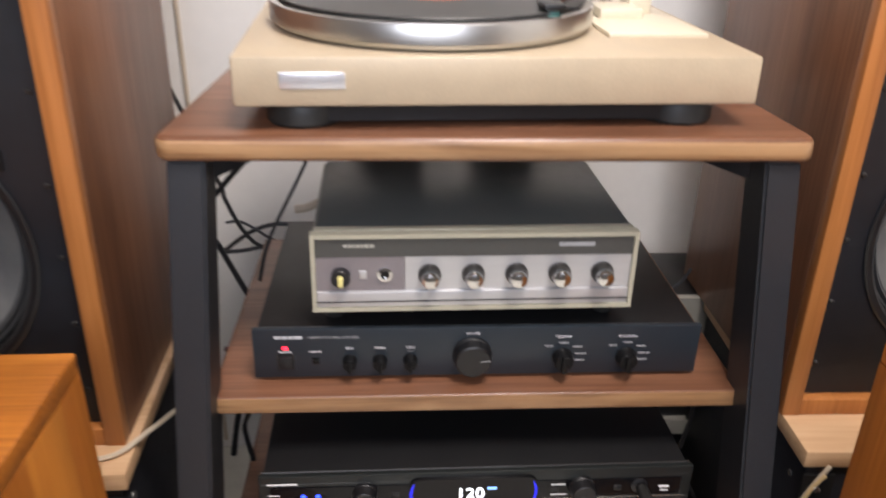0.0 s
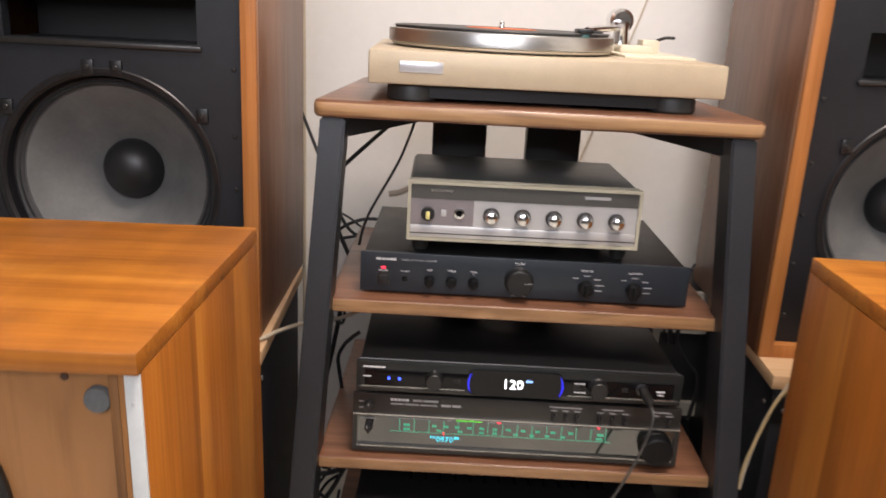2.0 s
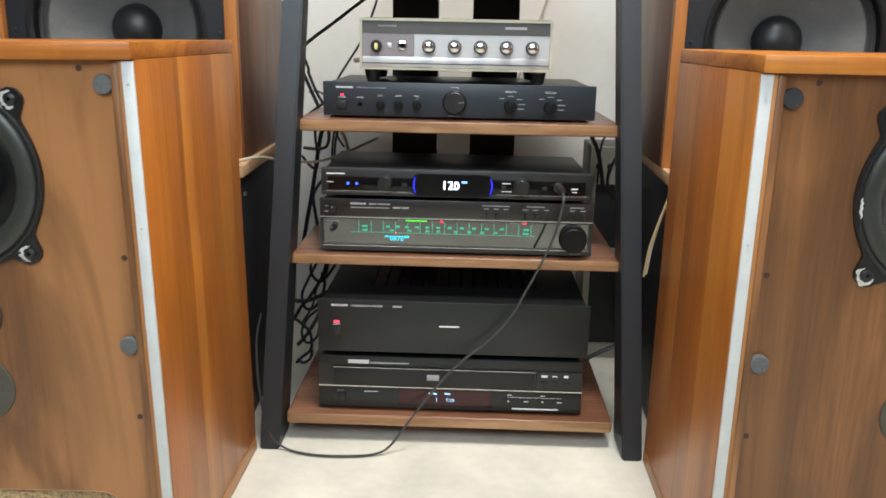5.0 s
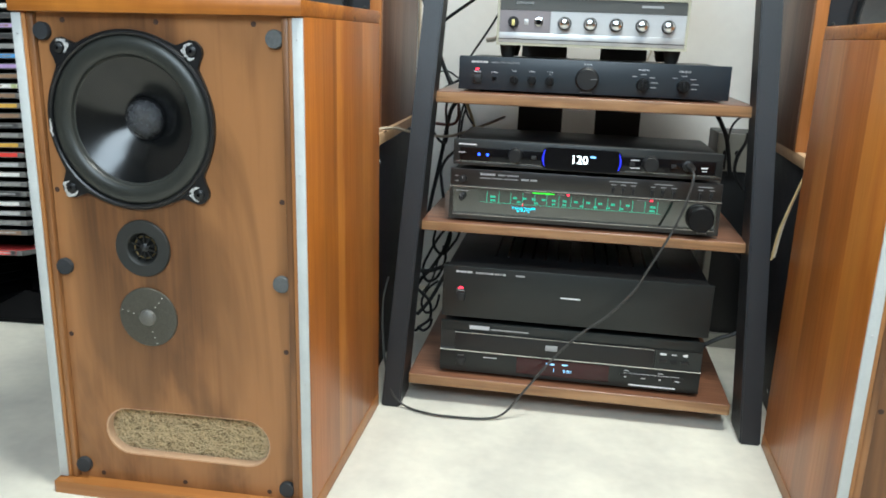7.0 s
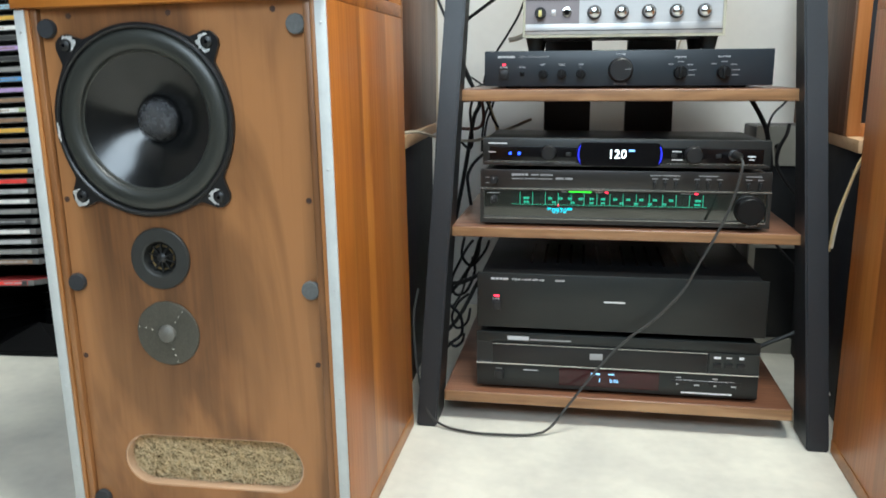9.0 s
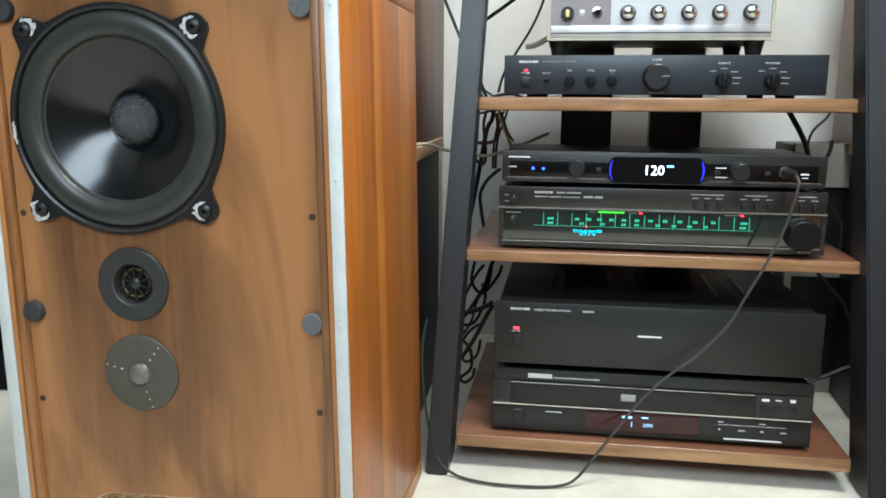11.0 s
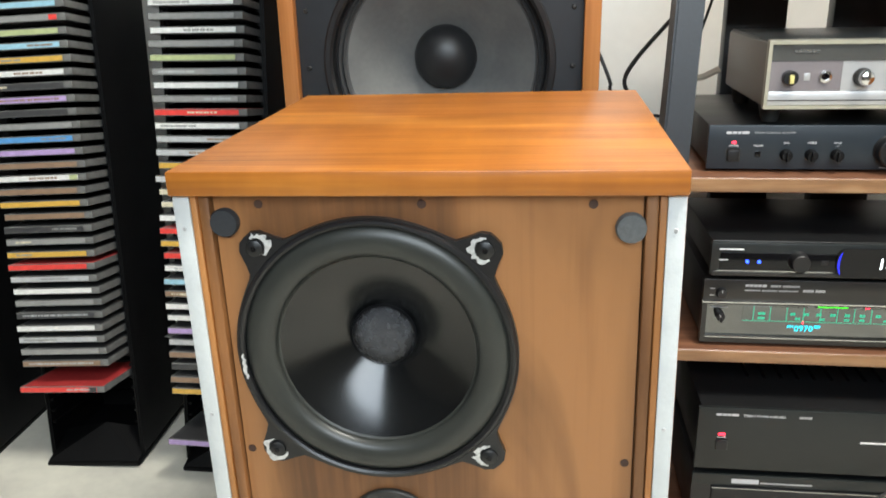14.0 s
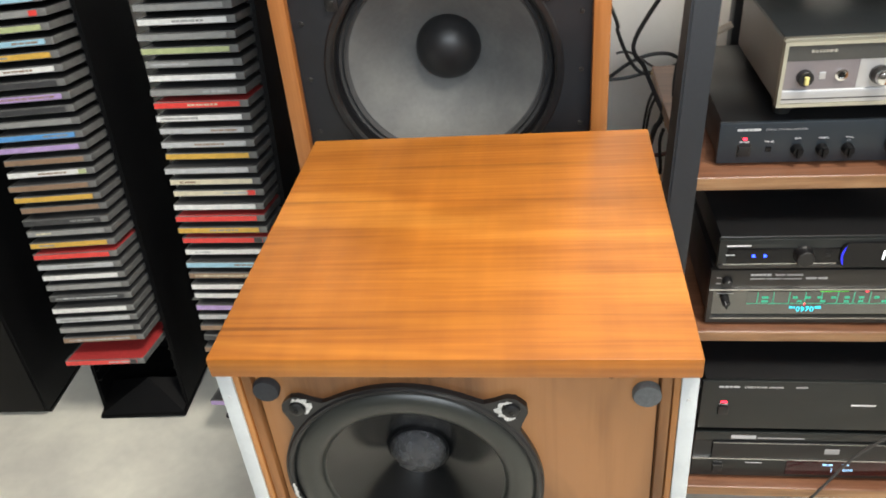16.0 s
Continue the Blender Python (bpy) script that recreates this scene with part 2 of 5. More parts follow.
ORANGE_PAPER = material("orange_paper", (0.83, 0.17, 0.04), 0.55, 0.0, 0.05, 90)
RUBBER = material("rubber", (0.022, 0.023, 0.022), 0.5, 0.0, 0.2, 90, 0.05)
CONE_GLOSS = material("doped_cone", (0.005, 0.0055, 0.006), 0.19, 0.0, 0.3, 14, spec=0.6)
SURROUND = material("rubber_surround", (0.030, 0.032, 0.028), 0.36, 0.0, 0.2, 60, stain=0.2)
CAP_MESH = material("dust_cap_fabric", (0.110, 0.112, 0.120), 0.27, 0.7, 0.9, 1300, 0.8)
BASKET = material("black_casting", (0.010, 0.010, 0.011), 0.33, 0.0, 0.3, 80, 0.1)
CHIPPED = material("chipped_paint_metal", (0.74, 0.74, 0.71), 0.4, 0.4, 0.6, 300, 0.4)
PAPER_CONE = material("grey_paper_cone", (0.14, 0.14, 0.134), 0.7, 0.0, 0.14, 160, 0.12, stain=0.22)
FOAM_ROLL = material("dark_cloth_roll", (0.045, 0.045, 0.046), 0.6, 0.0, 0.25, 120, 0.1)
BAFFLE_BLACK = material("black_baffle_paint", (0.0095, 0.0108, 0.0140), 0.46, 0.0, 0.35, 60, 0.12, stain=0.3)
DOME_BLACK = material("black_dome", (0.014, 0.014, 0.015), 0.42, 0.0, 0.2, 100)
GRILLE = material("perforated_grille", (0.10, 0.094, 0.078), 0.42, 0.6, 0.75, 1100, 0.5)
WHITE_STRIP = material("white_velcro_strip", (0.55, 0.57, 0.565), 0.55, 0.0, 0.06, 300, 0.15, stain=0.07)
STUD_GREY = material("grey_felt_stud", (0.10, 0.104, 0.105), 0.8, 0.0, 0.35, 300, 0.3)
STUD_DARK = material("dark_felt_stud", (0.022, 0.024, 0.028), 0.7, 0.0, 0.3, 300, 0.2)
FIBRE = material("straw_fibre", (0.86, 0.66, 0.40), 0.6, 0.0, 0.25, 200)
# same straw with the shade between and behind the fibres put into the colour
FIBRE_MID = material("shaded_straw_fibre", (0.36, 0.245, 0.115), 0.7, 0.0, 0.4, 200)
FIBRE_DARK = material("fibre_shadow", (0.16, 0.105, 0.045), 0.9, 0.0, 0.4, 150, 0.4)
HOLE_DARK = material("screw_hole", (0.05, 0.024, 0.015), 0.7, 0.0, 0.2, 100)
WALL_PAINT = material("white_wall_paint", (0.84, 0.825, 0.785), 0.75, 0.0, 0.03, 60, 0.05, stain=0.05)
# colours of unseen walls, kept dark to limit bounce and reflections
DIM_WALL = material("dimmed_unseen_wall", (0.20, 0.18, 0.155), 0.75, 0.0, 0.05, 60, 0.05, stain=0.08)
DARK_WALL = material("darkened_unseen_wall", (0.085, 0.078, 0.070), 0.75, 0.0, 0.05, 60, 0.05, stain=0.08)
SLATE_FRONT = material("slate_anodised", (0.016, 0.0225, 0.030), 0.38, 0.0, 0.1, 300, 0.02, stretch=(0.05, 1, 1))
STRIP_GREY = material("grey_name_strip", (0.085, 0.085, 0.08), 0.4, 0.3, 0.08, 300)
CEIL_PAINT = material("ceiling_paint", (0.82, 0.81, 0.79), 0.8, 0.0, 0.03, 60)
CARPET = material("pale_mottled_floor", (0.70, 0.675, 0.585), 0.8, 0.0, 0.09, 55, 0.15, stain=0.20)
CABLE_BLACK = material("black_cable", (0.012, 0.012, 0.013), 0.45, 0.0, 0.1, 50)
CABLE_GREY = material("grey_cable", (0.045, 0.045, 0.044), 0.42, 0.0, 0.1, 50)
CABLE_WHITE = material("off_white_cable", (0.55, 0.47, 0.36), 0.5, 0.0, 0.1, 50)
CABLE_BROWN = material("brown_cable", (0.10, 0.035, 0.025), 0.5, 0.0, 0.1, 50)
CABLE_TAN = material("tan_wire", (0.52, 0.38, 0.19), 0.45, 0.0, 0.15, 60)
CASE_GREY = material("pale_grey_case", (0.27, 0.26, 0.225), 0.5, 0.0, 0.08, 80, stain=0.1)
TOLEX = material("black_tolex", (0.009, 0.010, 0.014), 0.55, 0.0, 0.4, 400, 0.3)
TOWER_BLACK = material("black_moulded_plastic", (0.0032, 0.0032, 0.0036), 0.5, 0.0, 0.2, 120, 0.05, spec=0.18)
CD_CLEAR = material("smoky_jewel_case", (0.150, 0.150, 0.145), 0.14, 0.0, 0.8, 45, spec=0.8)
PRINT_WHITE = material("white_print", (0.78, 0.79, 0.81), 0.5, 0.0, 0.05, 60)
PRINT_SOFT = material("pale_print", (0.50, 0.51, 0.53), 0.5, 0.0, 0.05, 60)
PRINT_GREY = material("grey_print", (0.33, 0.335, 0.345), 0.5, 0.0, 0.05, 60)
YELLOW_TIP = material("aged_yellow_plastic", (0.72, 0.65, 0.25), 0.35, 0.0, 0.08, 60)
LAMP_GLASS = glow("lamp_diffuser", (1.0, 0.94, 0.86), 4.0)
RED_GLOW = glow("red_led", (1.0, 0.02, 0.05), 5.0)
BLUE_GLOW = glow("blue_led", (0.02, 0.06, 1.0), 7.0)
BLUE_RIM = glow("blue_rim_light", (0.01, 0.015, 1.0), 1.8)
WHITE_GLOW = glow("white_digits", (0.95, 0.98, 1.0), 5.0)
PALEBLUE_GLOW = glow("pale_blue_digits", (0.25, 0.5, 1.0), 2.5)
GREEN_GLOW = glow("green_scale", (0.05, 0.75, 0.42), 0.8)
GREENBAR_GLOW = glow("green_bar", (0.10, 0.95, 0.03), 2.0)
CYAN_GLOW = glow("cyan_digits", (0.03, 0.75, 0.95), 2.2)
ICE_GLOW = glow("ice_blue_digits", (0.35, 0.65, 1.0), 2.0)
SCALE_STRIP = material("green_scale_glass", (0.010, 0.022, 0.018), 0.1, 0.0, 0.2, 40, spec=0.8, coat=1.0)
SCALE_STRIP.node_tree.nodes["Principled BSDF"].inputs["Coat IOR"].default_value = 1.8
RED_FILM = material("red_display_film", (0.035, 0.006, 0.008), 0.12, 0.0, 0.1, 40, spec=0.5)


# ---- mesh helpers ----
def finish(bm, name, mat, smooth=True):
    bmesh.ops.recalc_face_normals(bm, faces=bm.faces)
    me = bpy.data.meshes.new(name)
    bm.to_mesh(me)
    bm.free()
    for m in (mat if isinstance(mat, (list, tuple)) else [mat]):
        me.materials.append(m)
    if smooth:
        me.shade_smooth()
        me.set_sharp_from_angle(angle=radians(32))
    return me


def part(name, bm, mat, parent, label=""):
    ob = new(name, finish(bm, name, mat))
    ob.parent = parent
    if label:
        tagged(ob, label)
    return ob


def thing(name, m, label, category, group="", kind=""):
    ob = new(name)
    ob.empty_display_size = 0.05
    ob.matrix_basis = m
    return tagged(ob, label, category, group, kind)


def box(bm, x0, x1, y0, y1, z0, z1, bevel=0.0, seg=2):
    v = [bm.verts.new(p) for p in ((x0, y0, z0), (x1, y0, z0), (x1, y1, z0), (x0, y1, z0), (x0, y0, z1), (x1, y0, z1), (x1, y1, z1), (x0, y1, z1))]
    fs = [bm.faces.new([v[i] for i in q]) for q in ((3, 2, 1, 0), (4, 5, 6, 7), (0, 1, 5, 4), (1, 2, 6, 5), (2, 3, 7, 6), (3, 0, 4, 7))]
    if bevel:
        edges = list({e for f in fs for e in f.edges})
        bmesh.ops.bevel(bm, geom=edges, offset=bevel, segments=seg, affect="EDGES", profile=0.5)
    return bm


def bx(*a, **k):
    return box(bmesh.new(), *a, **k)


def lathe(bm, prof, c, axis="y", seg=48):
    """Turns (r, h) pairs round an axis through c; h runs along +axis."""
    rings = []
    for r, h in prof:
        ring = []
        if r < 1e-6:
            p = {"y": (c[0], c[1] + h, c[2]), "z": (c[0], c[1], c[2] + h), "x": (c[0] + h, c[1], c[2])}[axis]
            rings.append([bm.verts.new(p)])
            continue
        for i in range(seg):
            a = 2 * math.pi * i / seg
            u, w = r * math.cos(a), r * math.sin(a)
            p = {"y": (c[0] + u, c[1] + h, c[2] + w), "z": (c[0] + u, c[1] + w, c[2] + h), "x": (c[0] + h, c[1] + u, c[2] + w)}[axis]
            ring.append(bm.verts.new(p))
        rings.append(ring)
    for a, b in zip(rings, rings[1:]):
        if len(a) == 1 and len(b) == 1:
            continue
        for i in range(seg):
            j = (i + 1) % seg
            if len(a) == 1:
                bm.faces.new((a[0], b[i], b[j]))
            elif len(b) == 1:
                bm.faces.new((a[i], b[0], a[j]))
            else:
                bm.faces.new((a[i], b[i], b[j], a[j]))
    return bm


def lt(prof, c, axis="y", seg=48):
    return lathe(bmesh.new(), prof, c, axis, seg)


def disc_prof(r, h0, h1, bev=0.0008):
    return [(0, h0), (r - bev, h0), (r, h0 + math.copysign(bev, h1 - h0)), (r, h1 - math.copysign(bev, h1 - h0)), (r - bev, h1), (0, h1)]


def plate(outer, holes, y0, y1):
    """A board in the xz plane from y0 to y1 with openings that go through it."""
    bm = bmesh.new()
    edges = []
    for loop in [outer, *holes]:
        vs = [bm.verts.new((x, y0, z)) for x, z in loop]
        edges += [bm.edges.new((a, b)) for a, b in zip(vs, vs[1:] + vs[:1])]
    bmesh.ops.triangle_fill(bm, use_beauty=True, use_dissolve=False, edges=edges)
    faces = list(bm.faces)
    ext = bmesh.ops.extrude_face_region(bm, geom=faces)
    bmesh.ops.translate(bm, vec=(0, y1 - y0, 0), verts=[e for e in ext["geom"] if isinstance(e, bmesh.types.BMVert)])
    return bm


def ring_pts(x, z, r, n=56):
    return [(x + r * math.cos(2 * math.pi * i / n), z + r * math.sin(2 * math.pi * i / n)) for i in range(n)]


def rect_pts(x0, x1, z0, z1):
    return [(x0, z0), (x1, z0), (x1, z1), (x0, z1)]


def stadium(x0, x1, z0, z1, n=12, slope=0.0):
    r = (z1 - z0) / 2
    zc = (z0 + z1) / 2
    pts = [(x1 - r + r * math.cos(a), zc + r * math.sin(a)) for a in [(-0.5 + i / n) * math.pi for i in range(n + 1)]]
    return pts + [(x0 + r + r * math.cos(a), zc + r * math.sin(a)) for a in [(0.5 + i / n) * math.pi for i in range(n + 1)]]


def tube(name, pts, r, mat, parent=None, label="", category="cable", group="", res=6):
    """A smooth cable through points, as a mesh."""
    P = [Vector(p) for p in pts]
    fine = []
    for i in range(len(P) - 1):
        p0, p1, p2, p3 = P[max(i - 1, 0)], P[i], P[i + 1], P[min(i + 2, len(P) - 1)]
        for k in range(8):
            t = k / 8
            fine.append(0.5 * (2 * p1 + (p2 - p0) * t + (2 * p0 - 5 * p1 + 4 * p2 - p3) * t * t + (3 * p1 - p0 - 3 * p2 + p3) * t ** 3))
    fine.append(P[-1])
    bm = bmesh.new()
    rings = []
    side = Vector((0, 0, 1))
    for i, p in enumerate(fine):
        d = (fine[min(i + 1, len(fine) - 1)] - fine[max(i - 1, 0)]).normalized()
        u = d.cross(side)
        u = u.normalized() if u.length > 1e-3 else d.cross(Vector((1, 0, 0))).normalized()
        w = d.cross(u)
        side = -w if -w.dot(side) > 0 or True and (-w).dot(side) > w.dot(side) else w
        rings.append([bm.verts.new(p + r * (math.cos(a) * u + math.sin(a) * w)) for a in [2 * math.pi * j / res for j in range(res)]])
    for a, b in zip(rings, rings[1:]):
        for j in range(res):
            bm.faces.new((a[j], a[(j + 1) % res], b[(j + 1) % res], b[j]))
    bm.faces.new(rings[0])
    bm.faces.new(rings[-1])
    ob = new(name, finish(bm, name, mat))
    ob.parent = parent
    return tagged(ob, label, category if not parent else "", group)


def text(word, x, z, size, mat, parent, y=-0.0006, align="LEFT", name="lettering"):
    """Printed letters on a front that faces -y."""
    cu = bpy.data.curves.new(name, "FONT")
    cu.body, cu.size, cu.align_x, cu.extrude = word, size, align, 0.00015
    cu.resolution_u = 2
    tmp = new(name, cu)
    me = bpy.data.meshes.new_from_object(tmp)
    bpy.data.objects.remove(tmp)
    me.transform(pose(x, y, z, 90, 0, 0))
    me.materials.clear()
    me.materials.append(mat)
    ob = new(name, me)
    ob.parent = parent
    return ob


def bars(rows, mat, parent, y=-0.0006, name="print_bar"):
    """Marks too small to read: plain bars (x0, x1, z0, z1)."""
    for x0, x1, z0, z1 in rows:
        part(name, bx(x0, x1, y, y + 0.0005, z0, z1), mat, parent)


# ---- room ----
def structure(name, bm, mat, label, category):
    return tagged(new(name, finish(bm, name, mat)), label, category, kind="structure")


structure("floor", bx(ROOM_X0 - 0.1, ROOM_X1 + 0.1, ROOM_Y0 - 0.1, ROOM_Y1 + 0.1, -0.1, 0), CARPET, "pale cream mottled floor covering, lightly stained", "floor")
structure("ceiling", bx(ROOM_X0 - 0.1, ROOM_X1 + 0.1, ROOM_Y0 - 0.1, ROOM_Y1 + 0.1, ROOM_H, ROOM_H + 0.1), CEIL_PAINT, "plain white painted ceiling", "ceiling")
structure("wall_north", bx(ROOM_X0 - 0.1, ROOM_X1 + 0.1, ROOM_Y1, ROOM_Y1 + 0.1, 0, ROOM_H), WALL_PAINT, "white painted wall behind the hi-fi rack", "wall")
# unseen wall, added; its dim colour holds back bounced light
structure("wall_west", bx(ROOM_X0 - 0.1, ROOM_X0, ROOM_Y0, ROOM_Y1, 0, ROOM_H), DIM_WALL, "unseen brown-grey side wall, added dim to cut bounced light", "wall")
structure("wall_east", bx(ROOM_X1, ROOM_X1 + 0.1, ROOM_Y0, ROOM_Y1, 0, ROOM_H), WALL_PAINT, "white painted side wall of the room", "wall")
# unseen wall, added near and dark so glossy fronts reflect little
structure("wall_south", plate(rect_pts(ROOM_X0 - 0.1, ROOM_X1 + 0.1, 0, ROOM_H), [rect_pts(-0.9, 0.5, 1.15, 2.15)], ROOM_Y0 - 0.1, ROOM_Y0), DARK_WALL, "unseen dark brown wall with a window opening, added to darken reflections", "wall")
lamp = thing("ceiling_lamp", pose(0.25, -0.75, ROOM_H), "square white ceiling lamp, switched on", "lamp")
part("lamp_frame", bx(-0.3, 0.3, -0.3, 0.3, -0.05, 0, bevel=0.01), CEIL_PAINT, lamp)
part("diffuser", bx(-0.27, 0.27, -0.27, 0.27, -0.056, -0.05), LAMP_GLASS, lamp)


# ---- hi-fi rack ----
rack = thing("hifi_rack", pose(0, 0, 0), "black steel audio rack with four walnut shelves", "rack")


def shelf(x0, x1, y0, y1, z0, z1, cut=0.0, r=0.004, ease=0.0022):
    bm = bmesh.new()
    pts = []
    for cx, cy, a0 in ((x1 - r, y0 + r, -90), (x1 - cut - r, y1 - r, 0), (x0 + cut + r, y1 - r, 90), (x0 + r, y0 + r, 180)):
        pts += [(cx + r * math.cos(radians(a0 + k * 18)), cy + r * math.sin(radians(a0 + k * 18))) for k in range(6)]
    lo = [bm.verts.new((x, y, z0)) for x, y in pts]
    f = bm.faces.new(lo)
    ext = bmesh.ops.extrude_face_region(bm, geom=[f])
    bmesh.ops.translate(bm, vec=(0, 0, z1 - z0), verts=[v for v in ext["geom"] if isinstance(v, bmesh.types.BMVert)])
    rim = [e for e in bm.edges if abs(e.verts[0].co.z - e.verts[1].co.z) < 1e-6]
    bmesh.ops.bevel(bm, geom=rim, offset=ease, segments=3, affect="EDGES", profile=0.5)
    bm.normal_update()
    for f in bm.faces:
        if abs(f.normal.z) < 0.7:
            f.material_index = 1
    return part("shelf", bm, [SHELF_WOOD, SHELF_EDGE], rack)


SHELF_TOP, SHELF_B, SHELF_C, SHELF_D = 0.786, 0.527, 0.314, 0.051
shelf(-0.280, 0.280, -0.032, 0.34, 0.764, SHELF_TOP, 0.02, 0.014, 0.0065)
shelf(-0.259, 0.259, -0.028, 0.34, 0.508, SHELF_B)
shelf(-0.265, 0.265, -0.066, 0.34, 0.297, SHELF_C)
shelf(-0.272, 0.265, -0.105, 0.34, 0.032, SHELF_D)


def prism(bm, lo, hi):
    """A bar between two four-cornered ends."""
    a, b = [bm.verts.new(p) for p in lo], [bm.verts.new(p) for p in hi]
    fs = [bm.faces.new(a[::-1]), bm.faces.new(b)] + [bm.faces.new((a[i], a[(i + 1) % 4], b[(i + 1) % 4], b[i])) for i in range(4)]
    bmesh.ops.bevel(bm, geom=list({e for f in fs for e in f.edges}), offset=0.0025, segments=2, affect="EDGES")
    return bm


for s in (-1, 1):
    bo, bi, to, ti = 0.311 * s, 0.279 * s, 0.272 * s, 0.240 * s
    part("leg", prism(bmesh.new(), [(bo, -0.138, 0), (bi, -0.138, 0), (bi, -0.06, 0), (bo, -0.06, 0)],
                      [(to, -0.024, 0.763), (ti, -0.024, 0.763), (ti, 0.02, 0.763), (to, 0.02, 0.763)]), STEEL_BLACK, rack)
    part("bracket", prism(bmesh.new(), [(0.245 * s, 0.0, 0.735), (0.235 * s, 0.05, 0.735), (0.235 * s, 0.05, 0.763), (0.245 * s, 0.0, 0.763)],
                          [(0.06 * s, 0.30, 0.747), (0.05 * s, 0.345, 0.747), (0.05 * s, 0.345, 0.763), (0.06 * s, 0.30, 0.763)]), STEEL_BLACK, rack)
for x0, x1 in ((-0.140, -0.048), (0.020, 0.112)):
    part("rear_post", bx(x0, x1, 0.345, 0.375, 0, 0.763, bevel=0.003), STEEL_BLACK, rack)


# ---- turntable ----
tt = thing("turntable", pose(0.009, -0.010, SHELF_TOP, 0, 0, 2.4), "champagne turntable with an orange-labelled record on its silver platter", "turntable")
part("plinth", bx(-0.2230, 0.2230, 0, 0.352, 0.0215, 0.063, bevel=0.003), CHAMPAGNE, tt)
part("base_plate", bx(-0.185, 0.185, 0.016, 0.33, 0.005, 0.0215), BLACK_PLASTIC, tt)
for x, y in ((-0.168, 0.040), (0.166, 0.040), (-0.168, 0.31), (0.166, 0.31)):
    part("foot", lt([(0, 0), (0.030, 0), (0.0325, 0.003), (0.0325, 0.0150), (0.030, 0.0215), (0, 0.0215)], (x, y, 0), "z", 28), RUBBER, tt)
part("badge", bx(-0.185, -0.131, -0.0015, 0.001, 0.0365, 0.0505, bevel=0.0012), LABEL_SILVER, tt, "small silver name badge")
PX, PY = -0.047, 0.165
platter = part("platter", lt([(0, 0.064), (0.148, 0.064), (0.1535, 0.066), (0.1545, 0.0685), (0.1560, 0.0695), (0.1580, 0.0700), (0.1580, 0.0850), (0.1570, 0.0870), (0.1550, 0.0875), (0, 0.0875)], (PX, PY, 0), "z", 96), PLATTER, tt, "machined silver platter")
part("platter_mat", lt([(0.0, 0.0875), (0.149, 0.0875), (0.149, 0.0895), (0.0, 0.0895)], (PX, PY, 0), "z", 64), RUBBER, tt)
part("spindle", lt([(0.0035, 0.088), (0.0035, 0.099), (0.002, 0.1015), (0, 0.1015)], (PX, PY, 0), "z", 16), CHROME, tt)
deck = part("arm_board", bx(0.112, 0.208, 0.085, 0.325, 0.0625, 0.067, bevel=0.0015), IVORY, tt, "ivory tonearm board")
part("arm_block", bx(0.125, 0.170, 0.165, 0.215, 0.0665, 0.077, bevel=0.002), IVORY, tt)
part("arm_block", bx(0.165, 0.190, 0.20, 0.235, 0.0665, 0.085, bevel=0.002), IVORY, tt)
AX, AY, AZ = 0.145, 0.262, 0.106
part("arm_pillar", lt([(0.020, 0.0), (0.020, 0.008), (0.013, 0.010), (0.011, 0.03), (0.013, 0.036), (0.013, 0.042), (0, 0.042)], (AX, AY, 0.0665), "z", 24), CHROME, tt)
arm = tube("tonearm", [(0.145, 0.285, AZ + 0.001), (AX, AY, AZ), (0.133, 0.215, AZ - 0.003), (0.112, 0.160, AZ - 0.006), (0.078, 0.105, AZ - 0.008), (0.056, 0.075, AZ - 0.010)], 0.0045, CHROME, tt, res=10)
part("counterweight", lt([(0, -0.020), (0.014, -0.020), (0.0185, -0.016), (0.0195, 0.0), (0.0185, 0.014), (0.012, 0.018), (0, 0.018)], (0.152, 0.306, AZ + 0.004), "y", 28), CHROME, tt, "shiny chrome counterweight")
part("headshell", bx(0.040, 0.060, 0.045, 0.080, AZ - 0.014, AZ - 0.008, bevel=0.002), BLACK_METAL, tt)
part("cartridge", bx(0.043, 0.055, 0.047, 0.068, AZ - 0.0245, AZ - 0.014, bevel=0.0015), material("teal_stylus_body", (0.03, 0.10, 0.09), 0.4), tt)
part("finger_lift", bx(0.058, 0.072, 0.050, 0.054, AZ - 0.013, AZ - 0.011), BLACK_METAL, tt)
tube("cueing_lever", [(0.188, 0.225, 0.082), (0.196, 0.20, 0.089), (0.200, 0.17, 0.090)], 0.0025, BLACK_METAL, tt)
part("lever_block", bx(0.180, 0.194, 0.216, 0.232, 0.0665, 0.082, bevel=0.002), BLACK_PLASTIC, tt)
record = thing("record", pose(0.009, -0.010, SHELF_TOP, 0, 0, 2.4) @ pose(PX, PY, 0.0895), "black vinyl record with an orange paper label on the platter", "record")
prof = [(0.0036, 0.0), (0.150, 0.0), (0.1508, 0.0009), (0.150, 0.0018)]
r = 0.146
while r > 0.060:
    prof += [(r, 0.0014), (r - 0.0012, 0.0017)]
    r -= 0.0024
prof += [(0.052, 0.0018), (0.0036, 0.0018)]
part("disc", lt(prof, (0, 0, 0), "z", 96), VINYL, record)
part("paper_label", lt([(0.0036, 0.0017), (0.050, 0.0017), (0.050, 0.0022), (0.0036, 0.0022)], (0, 0, 0), "z", 48), ORANGE_PAPER, record, "plain orange paper label")


